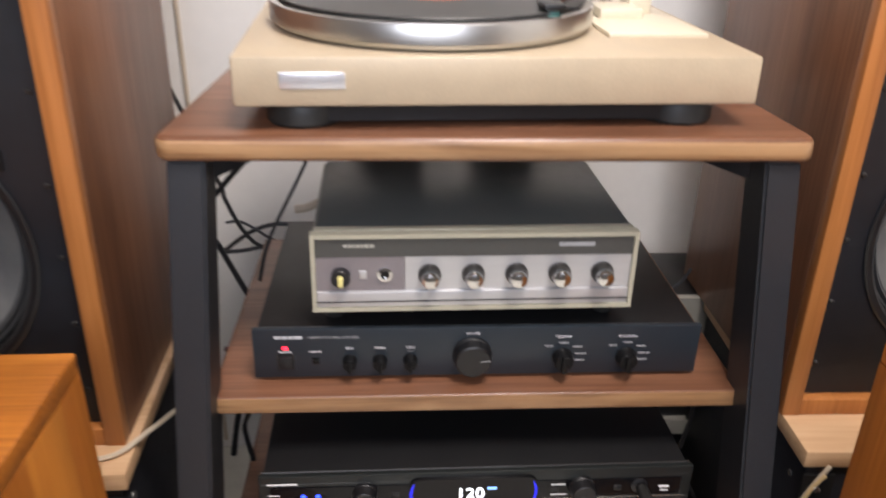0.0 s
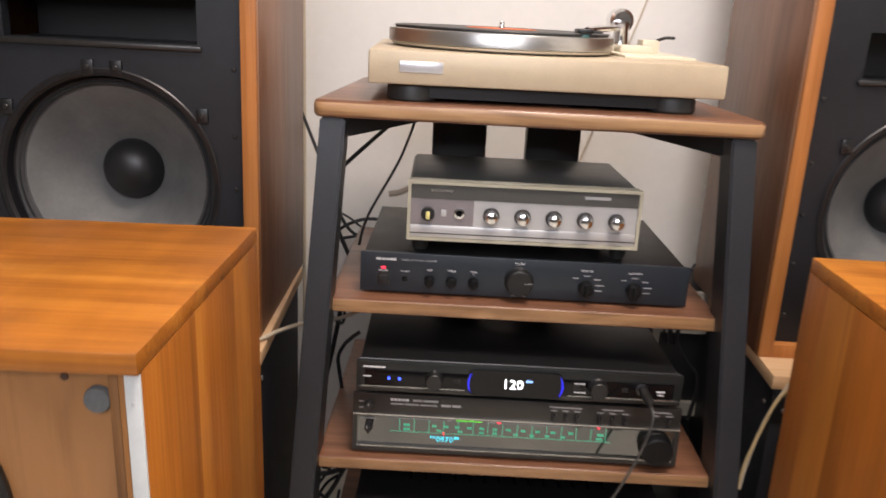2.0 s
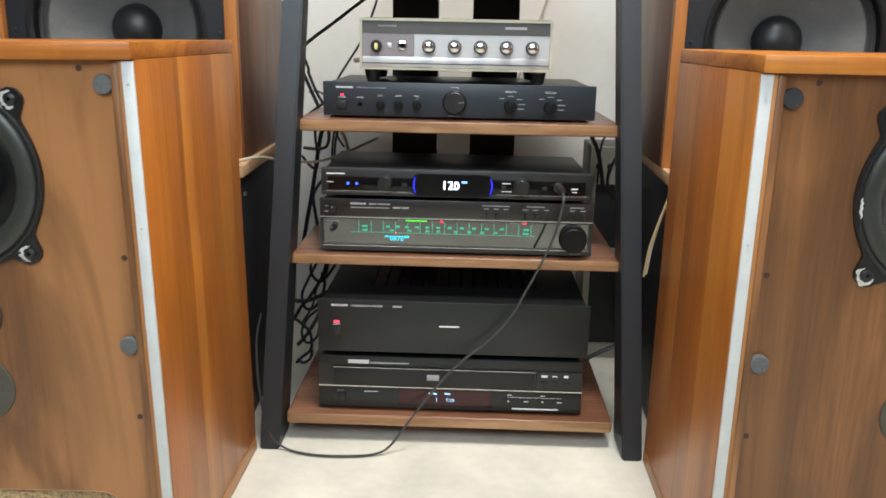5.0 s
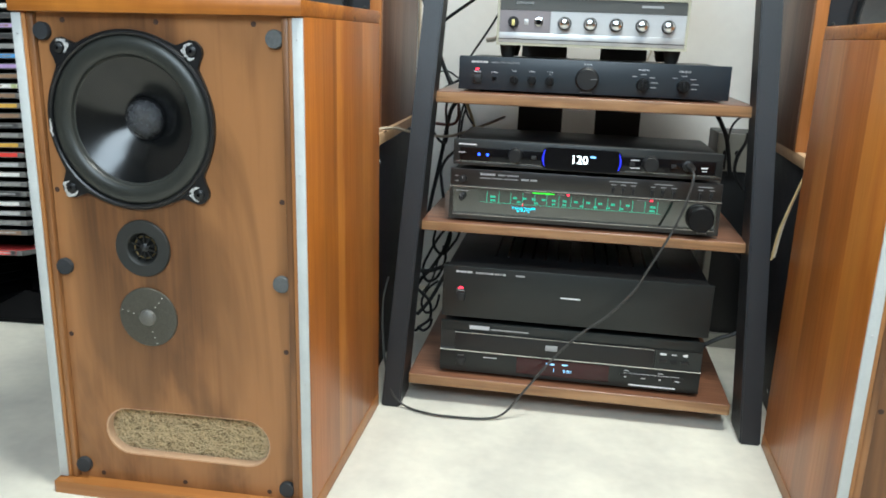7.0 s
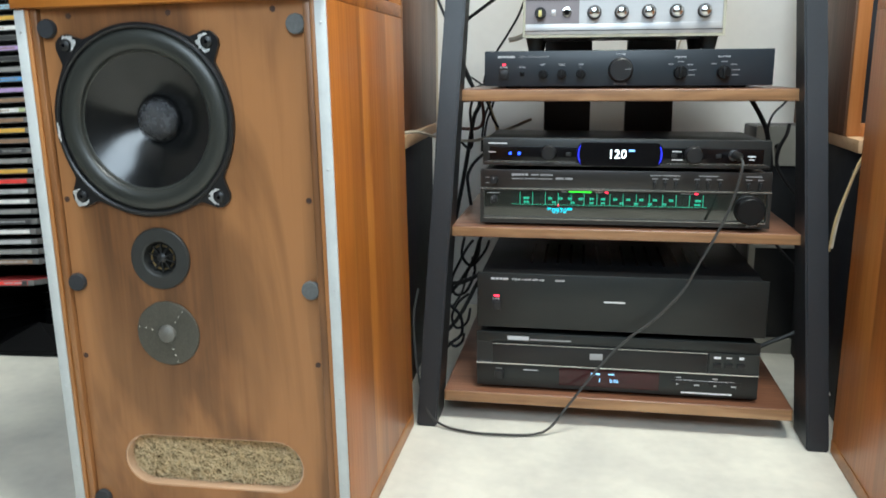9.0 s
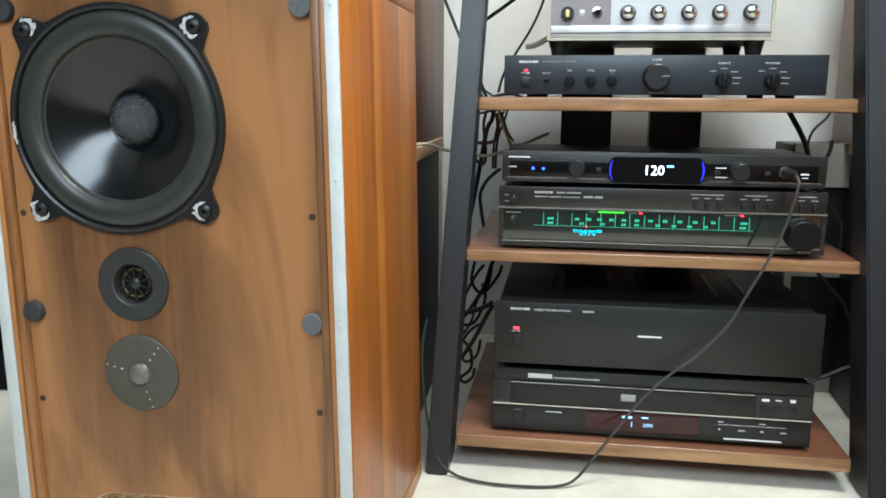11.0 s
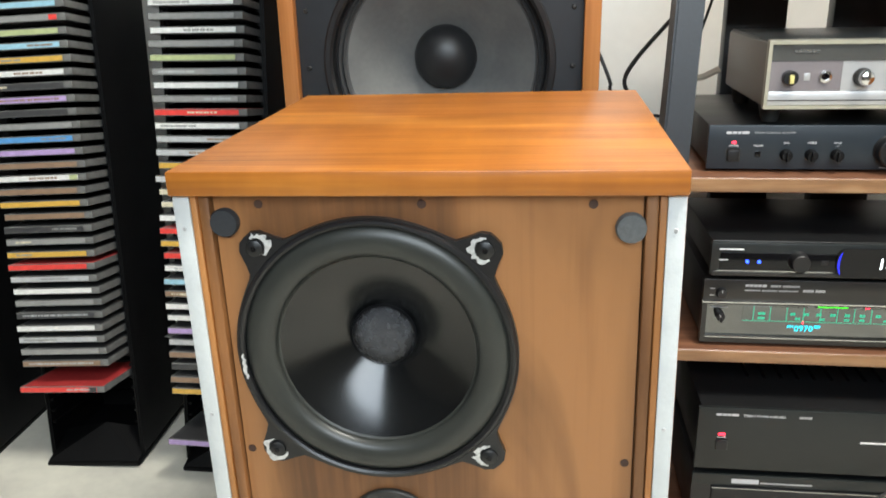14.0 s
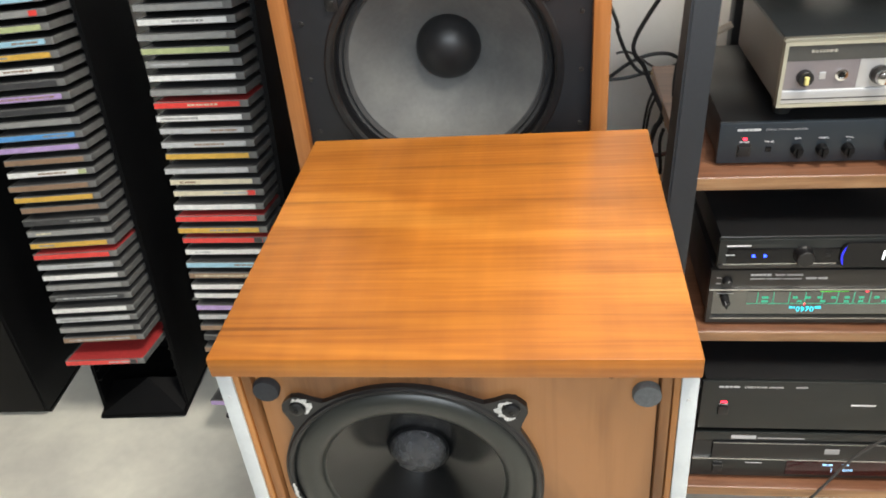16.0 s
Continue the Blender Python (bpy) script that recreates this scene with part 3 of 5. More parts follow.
# ---- control amplifier ----
def amp_case(parent, w, depth, z0, z1, mat, vents=0):
    part("case", bx(-w / 2 + 0.004, w / 2 - 0.004, 0.006, depth, z0 + 0.001, z1 - 0.002, bevel=0.0015), mat, parent)
    for i in range(vents):
        x = -w * 0.32 + i * w * 0.64 / max(1, vents - 1)
        part("vent_slot", bx(x - 0.0022, x + 0.0022, depth * 0.3, depth * 0.8, z1 - 0.0021, z1 - 0.0014), BLACK_GLOSS, parent)
    for x in (-w * 0.4, w * 0.4):
        for y in (0.04, depth - 0.04):
            part("foot", lt(disc_prof(0.013, 0, z0 + 0.0012), (x, y, 0), "z", 18), RUBBER, parent)


def knob(parent, x, z, r, depth, mat, pointer=None, name="knob", y=0.0, fin=False):
    k = part(name, lt([(0, 0.001), (r * 1.05, 0.001), (r * 1.05, -depth * 0.2), (r, -depth * 0.25), (r * 0.94, -depth * 0.94), (r * 0.86, -depth), (0, -depth)], (x, y, z), "y", 28), mat, parent)
    if fin:
        part("grip", bx(x - r * 0.28, x + r * 0.28, y - depth * 1.35, y - depth * 0.9, z - r * 0.95, z + r * 0.95, bevel=0.0008), mat, k)
    if pointer is not None:
        a = radians(pointer)
        bm = bx(-0.0005, 0.0005, -depth * (1.36 if fin else 1.01), -depth * 0.9, r * 0.35, r * 0.9)
        bmesh.ops.transform(bm, matrix=pose(x, y, z) @ Matrix.Rotation(-a, 4, "Y"), verts=bm.verts)
        part("pointer", bm, PRINT_GREY, k)
    return k


pre = thing("control_amplifier", pose(0, 0, SHELF_B), "slim black stereo control amplifier, red power light on", "amplifier")
amp_case(pre, 0.44, 0.27, 0.004, 0.058, BLACK_METAL)
part("front_panel", bx(-0.22, 0.22, 0, 0.0065, 0.004, 0.0585, bevel=0.0012), SLATE_FRONT, pre)
b = part("power_button", bx(-0.196, -0.182, -0.004, 0.001, 0.015, 0.029, bevel=0.001), BLACK_PLASTIC, pre)
part("button_rim", plate(rect_pts(-0.1975, -0.1805, 0.0135, 0.0305), [rect_pts(-0.1963, -0.1817, 0.0147, 0.0293)], -0.0008, 0.0002), GREY_METAL, pre)
part("power_light", bx(-0.1915, -0.1865, -0.0012, 0.0005, 0.0362, 0.0388, bevel=0.0005), RED_GLOW, pre, "lit red power light")
text("POWER", -0.189, 0.0322, 0.0034, PRINT_WHITE, pre, align="CENTER")
part("phones_socket", bx(-0.1635, -0.1565, -0.001, 0.001, 0.0195, 0.0265, bevel=0.0006), BLACK_GLOSS, pre)
text("PHONES", -0.160, 0.0325, 0.0030, PRINT_WHITE, pre, align="CENTER")
for x, w in ((-0.127, "BASS"), (-0.0976, "TREBLE"), (-0.068, "TONE")):
    knob(pre, x, 0.0225, 0.0068, 0.011, KNOB_BLACK, None, fin=True)
    text(w, x, 0.0360, 0.0034, PRINT_WHITE, pre, align="CENTER")
text("OFF", -0.068, 0.0320, 0.0026, PRINT_GREY, pre, align="CENTER")
knob(pre, -0.007, 0.0285, 0.0185, 0.016, BLACK_PLASTIC, -85, name="volume_knob")
text("VOLUME", -0.007, 0.0510, 0.0036, PRINT_WHITE, pre, align="CENTER")
bars([(-0.017, 0.003, 0.0062, 0.0075)], PRINT_GREY, pre)
for x, w in ((0.083, "MONITOR"), (0.147, "FUNCTION")):
    knob(pre, x, 0.024, 0.0098, 0.013, KNOB_BLACK, None, fin=True)
    text(w, x, 0.0460, 0.0036, PRINT_WHITE, pre, align="CENTER")
    bars([(x - 0.018, x - 0.010, 0.0360, 0.0373), (x - 0.004, x + 0.005, 0.0395, 0.0408), (x + 0.010, x + 0.019, 0.0350, 0.0363), (x + 0.0125, x + 0.024, 0.0270, 0.0282), (x + 0.0125, x + 0.022, 0.0195, 0.0207)], PRINT_GREY, pre)
bars([(-0.199, -0.1925, 0.0480, 0.0510), (-0.1915, -0.1865, 0.0480, 0.0510), (-0.1855, -0.1815, 0.0480, 0.0510), (-0.1805, -0.172, 0.0480, 0.0510)], PRINT_SOFT, pre, name="maker_mark")
text("STEREO CONTROL AMPLIFIER", -0.166, 0.0483, 0.0036, PRINT_GREY, pre)


# ---- vintage valve-era mixer amplifier ----
pa = thing("vintage_amplifier", pose(-0.007, 0.004, SHELF_B + 0.058, 0, 0, 1.0), "old grey mixer amplifier with a silver front and five bright knobs", "amplifier")
for x in (-0.135, 0.135):
    for y in (0.03, 0.175):
        part("foot", lt([(0, 0.0), (0.009, 0.0), (0.0105, 0.003), (0.0145, 0.0215), (0, 0.0215)], (x, y, 0), "z", 20), RUBBER, pa)
part("case", bx(-0.152, 0.152, 0.004, 0.205, 0.0215, 0.098, bevel=0.004), BEIGE_ENAMEL, pa, "beige enamelled steel sides")
part("lid", bx(-0.1485, 0.1485, 0.0165, 0.203, 0.0975, 0.0995, bevel=0.0012), GREY_TOP, pa, "dark grey lid")
part("lid_trim", bx(-0.1505, 0.1505, 0.0062, 0.0160, 0.0965, 0.1008, bevel=0.0016), CREAM_TRIM, pa, "cream metal strip along the lid")
part("front_frame", plate(rect_pts(-0.153, 0.153, 0.0205, 0.100), [rect_pts(-0.149, 0.149, 0.0245, 0.0960)], -0.004, 0.006), CREAM_TRIM, pa, "cream metal front frame")
part("name_strip", bx(-0.149, 0.149, -0.001, 0.004, 0.0765, 0.0958), STRIP_GREY, pa)
part("control_panel", bx(-0.066, 0.149, 0.0, 0.004, 0.0415, 0.0763), SILVER_PANEL, pa)
part("input_panel", bx(-0.149, -0.0663, -0.0004, 0.004, 0.0415, 0.0763), MAUVE_PANEL, pa, "mauve grey input panel")
part("lower_trim", bx(-0.149, 0.149, -0.003, 0.004, 0.0247, 0.0412, bevel=0.0015), SILVER_PANEL, pa)
part("trim_groove", bx(-0.149, 0.149, -0.0036, -0.0028, 0.0300, 0.0312), GREY_METAL, pa)
k = part("selector_knob", lt(disc_prof(0.0088, 0.0, -0.010), (-0.126, 0, 0.0575), "y", 28), BLACK_PLASTIC, pa)
part("knob_tip", bx(-0.1285, -0.1235, -0.0145, -0.009, 0.0515, 0.0615, bevel=0.0012), YELLOW_TIP, k, "yellowed pointer tip")
part("emblem", bx(-0.109, -0.102, -0.0012, 0.0, 0.0535, 0.0625, bevel=0.0008), SILVER_PANEL, pa)
j = part("input_socket", lt([(0, 0.0), (0.0072, 0.0), (0.0072, -0.003), (0.0045, -0.0035), (0.0045, -0.001), (0, -0.001)], (-0.085, 0, 0.0585), "y", 24), CHROME, pa)
part("socket_hole", lt(disc_prof(0.0042, -0.0009, -0.0015, 0.0002), (-0.085, 0, 0.0585), "y", 16), BLACK_GLOSS, j)
for i in range(5):
    x = -0.043 + 0.0412 * i
    k = part("knob", lt([(0, 0.0), (0.0108, 0.0), (0.0108, -0.004), (0.0095, -0.006), (0.0092, -0.012), (0, -0.012)], (x, 0, 0.0575), "y", 28), GREY_METAL, pa)
    part("knob_cap", lt([(0.0086, -0.0115), (0.0086, -0.0155), (0.0072, -0.0178), (0.0035, -0.0192), (0, -0.0195)], (x, 0, 0.0575), "y", 24), CHROME, k, "bright chrome cap")
bars([(-0.123, -0.1195, 0.0862, 0.0898), (-0.1185, -0.115, 0.0862, 0.0898), (-0.114, -0.112, 0.0862, 0.0898), (-0.111, -0.108, 0.0862, 0.0898), (-0.107, -0.1045, 0.0862, 0.0898), (-0.1035, -0.0995, 0.0862, 0.0898), (-0.0985, -0.0945, 0.0862, 0.0898)], BRIGHT_LINE, pa, y=-0.0018, name="maker_mark")
bars([(0.078, 0.112, 0.0855, 0.0895)], PRINT_GREY, pa, y=-0.0018)


# ---- effects processor with blue-rimmed display ----
TUN_H = 0.090
eqz = SHELF_C + TUN_H
eq = thing("effects_processor", pose(0, -0.052, eqz, 0, 0.35, 1.0), "black rack processor with a blue-rimmed lit display", "processor")
amp_case(eq, 0.432, 0.21, 0.006, 0.048, BLACK_METAL)
part("front_panel", bx(-0.216, 0.216, 0, 0.0065, 0.006, 0.048, bevel=0.0015), BLACK_FRONT, eq)
part("front_bevel", prism(bmesh.new(), [(-0.216, -0.0015, 0.037), (-0.216, 0.004, 0.037), (-0.216, 0.010, 0.0485), (-0.216, 0.006, 0.0485)], [(0.216, -0.0015, 0.037), (0.216, 0.004, 0.037), (0.216, 0.010, 0.0485), (0.216, 0.006, 0.0485)]), GREY_METAL, eq)
part("glossy_band", bx(-0.205, 0.205, -0.0012, 0.001, 0.0105, 0.0355, bevel=0.0005), BLACK_GLOSS, eq)
part("trim_line", bx(-0.209, -0.072, -0.0018, 0.0, 0.0120, 0.0130), BRIGHT_LINE, eq)
part("trim_line", bx(0.064, 0.209, -0.0018, 0.0, 0.0120, 0.0130), BRIGHT_LINE, eq)
part("lower_lip", bx(-0.214, 0.214, -0.003, 0.001, 0.0062, 0.0112, bevel=0.0008), GREY_METAL, eq)
for x in (-0.173, -0.159):
    part("blue_light", lt(disc_prof(0.0021, 0, -0.0022, 0.0005), (x, 0, 0.0245), "y", 14), BLUE_GLOW, eq, "lit blue indicator")
knob(eq, -0.1136, 0.0265, 0.0115, 0.015, BLACK_PLASTIC, None)
knob(eq, 0.103, 0.0265, 0.0125, 0.016, BLACK_PLASTIC, None)
WIN_X0, WIN_X1, WIN_Z0, WIN_Z1, WIN_R = -0.070, 0.058, 0.0075, 0.0435, 0.0110
corner = []
for cx, cz, a0 in ((WIN_X1 - WIN_R, WIN_Z1 - WIN_R, 0), (WIN_X0 + WIN_R, WIN_Z1 - WIN_R, 90), (WIN_X0 + WIN_R, WIN_Z0 + WIN_R, 180), (WIN_X1 - WIN_R, WIN_Z0 + WIN_R, 270)):
    corner += [(cx + WIN_R * math.cos(radians(a0 + k * 15)), cz + WIN_R * math.sin(radians(a0 + k * 15))) for k in range(7)]
part("display_window", plate(corner, [], -0.0045, 0.0), BLACK_GLOSS, eq, "black glass display window")
for s, x0 in ((-1, WIN_X0), (1, WIN_X1)):
    bm = bmesh.new()
    R = 0.0260
    cx = x0 - s * (R + 0.0008)
    prev = None
    for kk in range(13):
        d = -33 + kk * 66 / 12
        a = radians(d)
        w = 0.0023 * math.cos(a * 90 / 34) ** 0.6
        o = bm.verts.new((cx + s * R * math.cos(a), -0.005, 0.0255 + R * math.sin(a)))
        i = bm.verts.new((cx + s * (R - w) * math.cos(a), -0.005, 0.0255 + (R - w) * math.sin(a)))
        if prev:
            bm.faces.new((prev[0], o, i, prev[1]))
        prev = (o, i)
    part("rim_light", bm, BLUE_RIM, eq, "glowing blue rim")
text("120", -0.0095, 0.0195, 0.0190, WHITE_GLOW, eq, y=-0.0051, align="CENTER", name="display_digits")
bars([(0.0075, 0.0165, 0.0300, 0.0330)], PALEBLUE_GLOW, eq, y=-0.0051, name="display_unit")
bars([(-0.207, -0.178, 0.0392, 0.0410), (-0.207, -0.196, 0.026, 0.0270), (0.072, 0.086, 0.030, 0.0312), (0.182, 0.193, 0.0235, 0.0255), (0.184, 0.192, 0.0190, 0.0202), (0.072, 0.088, 0.0175, 0.0185)], PRINT_WHITE, eq, y=-0.0018)
for x in (0.075, 0.140, -0.083):
    part("push_button", bx(x - 0.004, x + 0.004, -0.0025, 0, 0.0215, 0.0275, bevel=0.0008), BLACK_PLASTIC, eq)
s = part("jack_socket", lt([(0, 0), (0.0085, 0), (0.0085, -0.003), (0.0065, -0.004), (0.0045, -0.004), (0.0045, -0.001), (0, -0.001)], (0.162, 0, 0.0265), "y", 20), BLACK_PLASTIC, eq)


# ---- tuner ----
tun = thing("tuner", pose(0, -0.050, SHELF_C), "dark grey stereo tuner with a glowing green dial", "tuner")
amp_case(tun, 0.44, 0.27, 0.005, 0.089, BLACK_METAL)
part("upper_panel", bx(-0.22, 0.22, 0.0, 0.0065, 0.0605, 0.0895, bevel=0.0012), GREY_METAL, tun, "brushed dark grey upper panel")
part("lower_frame", plate(rect_pts(-0.22, 0.22, 0.005, 0.0600), [rect_pts(-0.214, 0.214, 0.0145, 0.0570)], -0.0025, 0.0065), GREY_METAL, tun)
part("bright_edge", bx(-0.22, 0.22, -0.0030, 0.001, 0.0590, 0.0606), BRIGHT_LINE, tun)
win = part("dial_window", bx(-0.214, 0.214, 0.001, 0.005, 0.0146, 0.0569), DARK_WINDOW, tun, "dark glass dial window")
part("lower_edge", bx(-0.214, 0.214, -0.0028, -0.0022, 0.0120, 0.0132), BRIGHT_LINE, tun)
part("scale_strip", bx(-0.170, 0.144, 0.0004, 0.0012, 0.0345, 0.0540), SCALE_STRIP, tun, "dark green scale strip")
for i in range(15):
    x = -0.1568 + 0.0199 * i
    part("dial_mark", bx(x - 0.0004, x + 0.0004, 0.0, 0.0008, 0.0348, 0.0535), GREEN_GLOW, tun)
part("dial_line", bx(-0.170, 0.128, 0.0, 0.0008, 0.0346, 0.0351), GREEN_GLOW, tun)
UPPER = (-0.1470, -0.1098, -0.0937, -0.0789, -0.0624, -0.0456, -0.0279, -0.0094, 0.0103, 0.0300, 0.0504, 0.0745, 0.1146)
LOWER = (-0.1470, -0.1035, -0.0746, -0.0456, -0.0279, 0.0004, 0.0225, 0.0432, 0.0646, 0.1136)
for row, z0, z1 in ((UPPER, 0.0432, 0.0466), (LOWER, 0.0372, 0.0402)):
    for x in row:
        w = 0.0042 if abs(x + 0.147) < 0.001 or x > 0.11 else 0.0030
        bars([(x - w, x - 0.0003, z0, z1), (x + 0.0003, x + w, z0, z1)], GREEN_GLOW, tun, y=-0.0001, name="dial_figure")
part("dial_pointer", bx(-0.0972, -0.0962, -0.0002, 0.0008, 0.0325, 0.0360), RED_GLOW, tun, "red dial pointer")
part("signal_bar", bx(-0.081, -0.046, -0.0003, 0.0008, 0.0548, 0.0566), GREENBAR_GLOW, tun, "lit green signal bar")
for x in (-0.0229, 0.1113):
    part("red_light", bx(x - 0.0024, x + 0.0024, -0.0004, 0.0008, 0.0545, 0.0568, bevel=0.0003), RED_GLOW, tun, "lit red indicator")
bars([(-0.0935, -0.0845, 0.0550, 0.0562), (-0.0400, -0.0285, 0.0550, 0.0562), (0.0885, 0.1065, 0.0550, 0.0562)], PRINT_GREY, tun, y=-0.0001)
text("FM", -0.1150, 0.0258, 0.0062, CYAN_GLOW, tun, y=0.0003, name="frequency_digits")
text("0970", -0.1065, 0.0218, 0.0115, CYAN_GLOW, tun, y=0.0003, name="frequency_digits")
bars([(-0.0825, -0.0790, 0.0268, 0.0300), (-0.0785, -0.0755, 0.0268, 0.0300)], CYAN_GLOW, tun, y=0.0003, name="frequency_unit")
knob(tun, -0.1985, 0.0725, 0.0062, 0.009, BLACK_PLASTIC, 0)
knob(tun, -0.198, 0.0425, 0.0055, 0.012, BLACK_PLASTIC, 25, y=0.001, fin=True)
bars([(-0.212, -0.206, 0.0765, 0.0777), (-0.212, -0.206, 0.0675, 0.0687), (-0.209, -0.189, 0.0520, 0.0530)], PRINT_GREY, tun, y=-0.0005)
knob(tun, 0.1895, 0.0325, 0.0214, 0.020, KNOB_BLACK, None, y=0.001, name="tuning_knob")
for x in (0.0488, 0.0646, 0.0804, 0.1113, 0.1278, 0.1449, 0.1863, 0.2034):
    k = part("slide_button", bx(x - 0.0022, x + 0.0022, -0.006, 0.001, 0.0640, 0.0740, bevel=0.0006), BLACK_PLASTIC, tun)
    bars([(x - 0.0042, x + 0.0042, 0.0775, 0.0788)], PRINT_GREY, tun)
bars([(0.0420, 0.0860, 0.0825, 0.0838), (0.1130, 0.1420, 0.0825, 0.0838), (0.1820, 0.2050, 0.0825, 0.0838)], PRINT_GREY, tun)
bars([(-0.170, -0.1660, 0.0803, 0.0835), (-0.1650, -0.1610, 0.0803, 0.0835), (-0.1600, -0.1560, 0.0803, 0.0835), (-0.1550, -0.1510, 0.0803, 0.0835), (-0.1500, -0.1450, 0.0803, 0.0835)], PRINT_SOFT, tun, name="maker_mark")
bars([(-0.140, -0.128, 0.0805, 0.0830), (-0.126, -0.106, 0.0805, 0.0830), (-0.170, -0.152, 0.0748, 0.0763), (-0.150, -0.132, 0.0748, 0.0763), (-0.130, -0.107, 0.0748, 0.0763), (-0.1016, -0.089, 0.0748, 0.0778), (-0.087, -0.0756, 0.0748, 0.0778)], PRINT_GREY, tun)
text("QUARTZ", 0.186, 0.0072, 0.0040, PRINT_WHITE, tun, y=-0.0031)


# ---- power amplifier and disc player ----
CD_H = 0.098
pw = thing("power_amplifier", pose(0, -0.088, SHELF_D + CD_H), "tall black stereo power amplifier, red power light on", "amplifier")
amp_case(pw, 0.438, 0.30, 0.007, 0.095, BLACK_METAL, vents=14)
part("front_panel", bx(-0.22, 0.22, 0, 0.0065, 0.007, 0.096, bevel=0.0015), BLACK_FRONT, pw)
part("power_button", bx(-0.196, -0.182, -0.004, 0.001, 0.0365, 0.0505, bevel=0.001), BLACK_PLASTIC, pw)
text("POWER", -0.189, 0.0530, 0.0034, PRINT_WHITE, pw, align="CENTER")
part("power_light", bx(-0.193, -0.185, -0.0012, 0.0005, 0.0572, 0.0600, bevel=0.0005), RED_GLOW, pw, "lit red power light")
bars([(-0.198, -0.1915, 0.0852, 0.0882), (-0.1905, -0.1855, 0.0852, 0.0882), (-0.1845, -0.1805, 0.0852, 0.0882), (-0.1795, -0.171, 0.0852, 0.0882)], PRINT_SOFT, pw, name="maker_mark")
text("STEREO POWER AMPLIFIER", -0.165, 0.0850, 0.0042, PRINT_WHITE, pw)
bars([(-0.098, -0.083, 0.0850, 0.0878)], PRINT_GREY, pw)
bars([(-0.022, 0.010, 0.0535, 0.0558)], PRINT_WHITE, pw)

cd = thing("disc_player", pose(-0.003, -0.088, SHELF_D), "black compact disc changer with bright trim and a blue readout", "disc player")
amp_case(cd, 0.435, 0.29, 0.006, 0.096, BLACK_METAL)
part("header_panel", bx(-0.2175, 0.2175, 0, 0.0065, 0.0800, 0.0965, bevel=0.001), BLACK_FRONT, cd)
part("front_panel", bx(-0.2175, 0.2175, 0.0, 0.0065, 0.006, 0.0445, bevel=0.001), BLACK_FRONT, cd)
part("tray_surround", bx(-0.2175, 0.2175, 0.001, 0.0065, 0.0448, 0.0798), BLACK_METAL, cd)
part("disc_tray", bx(-0.192, 0.140, -0.0025, 0.004, 0.0470, 0.0785, bevel=0.001), BLACK_PLASTIC, cd)
part("tray_door_edge", bx(-0.192, 0.140, -0.003, -0.0023, 0.0775, 0.0785), BRIGHT_LINE, cd)
part("bright_trim", bx(-0.2175, 0.2175, -0.0030, 0.001, 0.0440, 0.0460), BRIGHT_LINE, cd)
part("side_button_panel", bx(0.143, 0.2165, -0.0015, 0.003, 0.0475, 0.0785), BLACK_FRONT, cd)
part("disc_mark", bx(-0.038, -0.018, -0.0032, -0.0024, 0.0585, 0.0685, bevel=0.0003), PRINT_GREY, cd)
bars([(0.150, 0.160, 0.0700, 0.0735), (0.168, 0.176, 0.0712, 0.0728), (0.187, 0.194, 0.0700, 0.0740)], PRINT_WHITE, cd, y=-0.0022)
for x in (0.155, 0.172, 0.190):
    part("push_button", bx(x - 0.006, x + 0.006, -0.004, 0, 0.0560, 0.0630, bevel=0.001), BLACK_PLASTIC, cd)
part("power_button", bx(-0.188, -0.174, -0.005, 0.001, 0.0185, 0.0325, bevel=0.001), BLACK_PLASTIC, cd)
text("POWER", -0.181, 0.0345, 0.0032, PRINT_GREY, cd, align="CENTER")
part("readout_window", bx(-0.085, 0.070, -0.001, 0.002, 0.0125, 0.0415, bevel=0.0008), RED_FILM, cd, "dark red readout window")
bars([(-0.035, -0.029, 0.0330, 0.0360), (-0.027, -0.021, 0.0330, 0.0360), (-0.008, 0.001, 0.0340, 0.0360)], ICE_GLOW, cd, y=-0.0016, name="readout_mark")
text("1", -0.024, 0.0205, 0.0105, ICE_GLOW, cd, y=-0.0016, name="readout_digits")
text("0:00", -0.006, 0.0215, 0.0080, ICE_GLOW, cd, y=-0.0016, name="readout_digits")
bars([(-0.142, -0.119, 0.0345, 0.0357), (0.095, 0.103, 0.0355, 0.0366), (0.150, 0.158, 0.0355, 0.0366), (0.095, 0.185, 0.0320, 0.0324), (0.104, 0.180, 0.0105, 0.0128), (0.096, 0.099, 0.0240, 0.0262), (0.123, 0.131, 0.0240, 0.0256), (0.152, 0.156, 0.0240, 0.0258), (0.178, 0.186, 0.0240, 0.0256), (-0.078, -0.055, 0.0260, 0.0272)], PRINT_WHITE, cd)
for x in (0.098, 0.126, 0.154, 0.182):
    part("push_button", bx(x - 0.010, x + 0.010, -0.0022, 0.001, 0.0270, 0.0312, bevel=0.0005), BLACK_PLASTIC, cd)
bars([(-0.168, -0.134, 0.0845, 0.0910)], PRINT_SOFT, cd, name="maker_mark")
bars([(-0.132, -0.068, 0.0852, 0.0872)], PRINT_GREY, cd)


# ---- monitor loudspeakers ----
SPK_W, SPK_D, SPK_H = 0.358, 0.357, 0.648


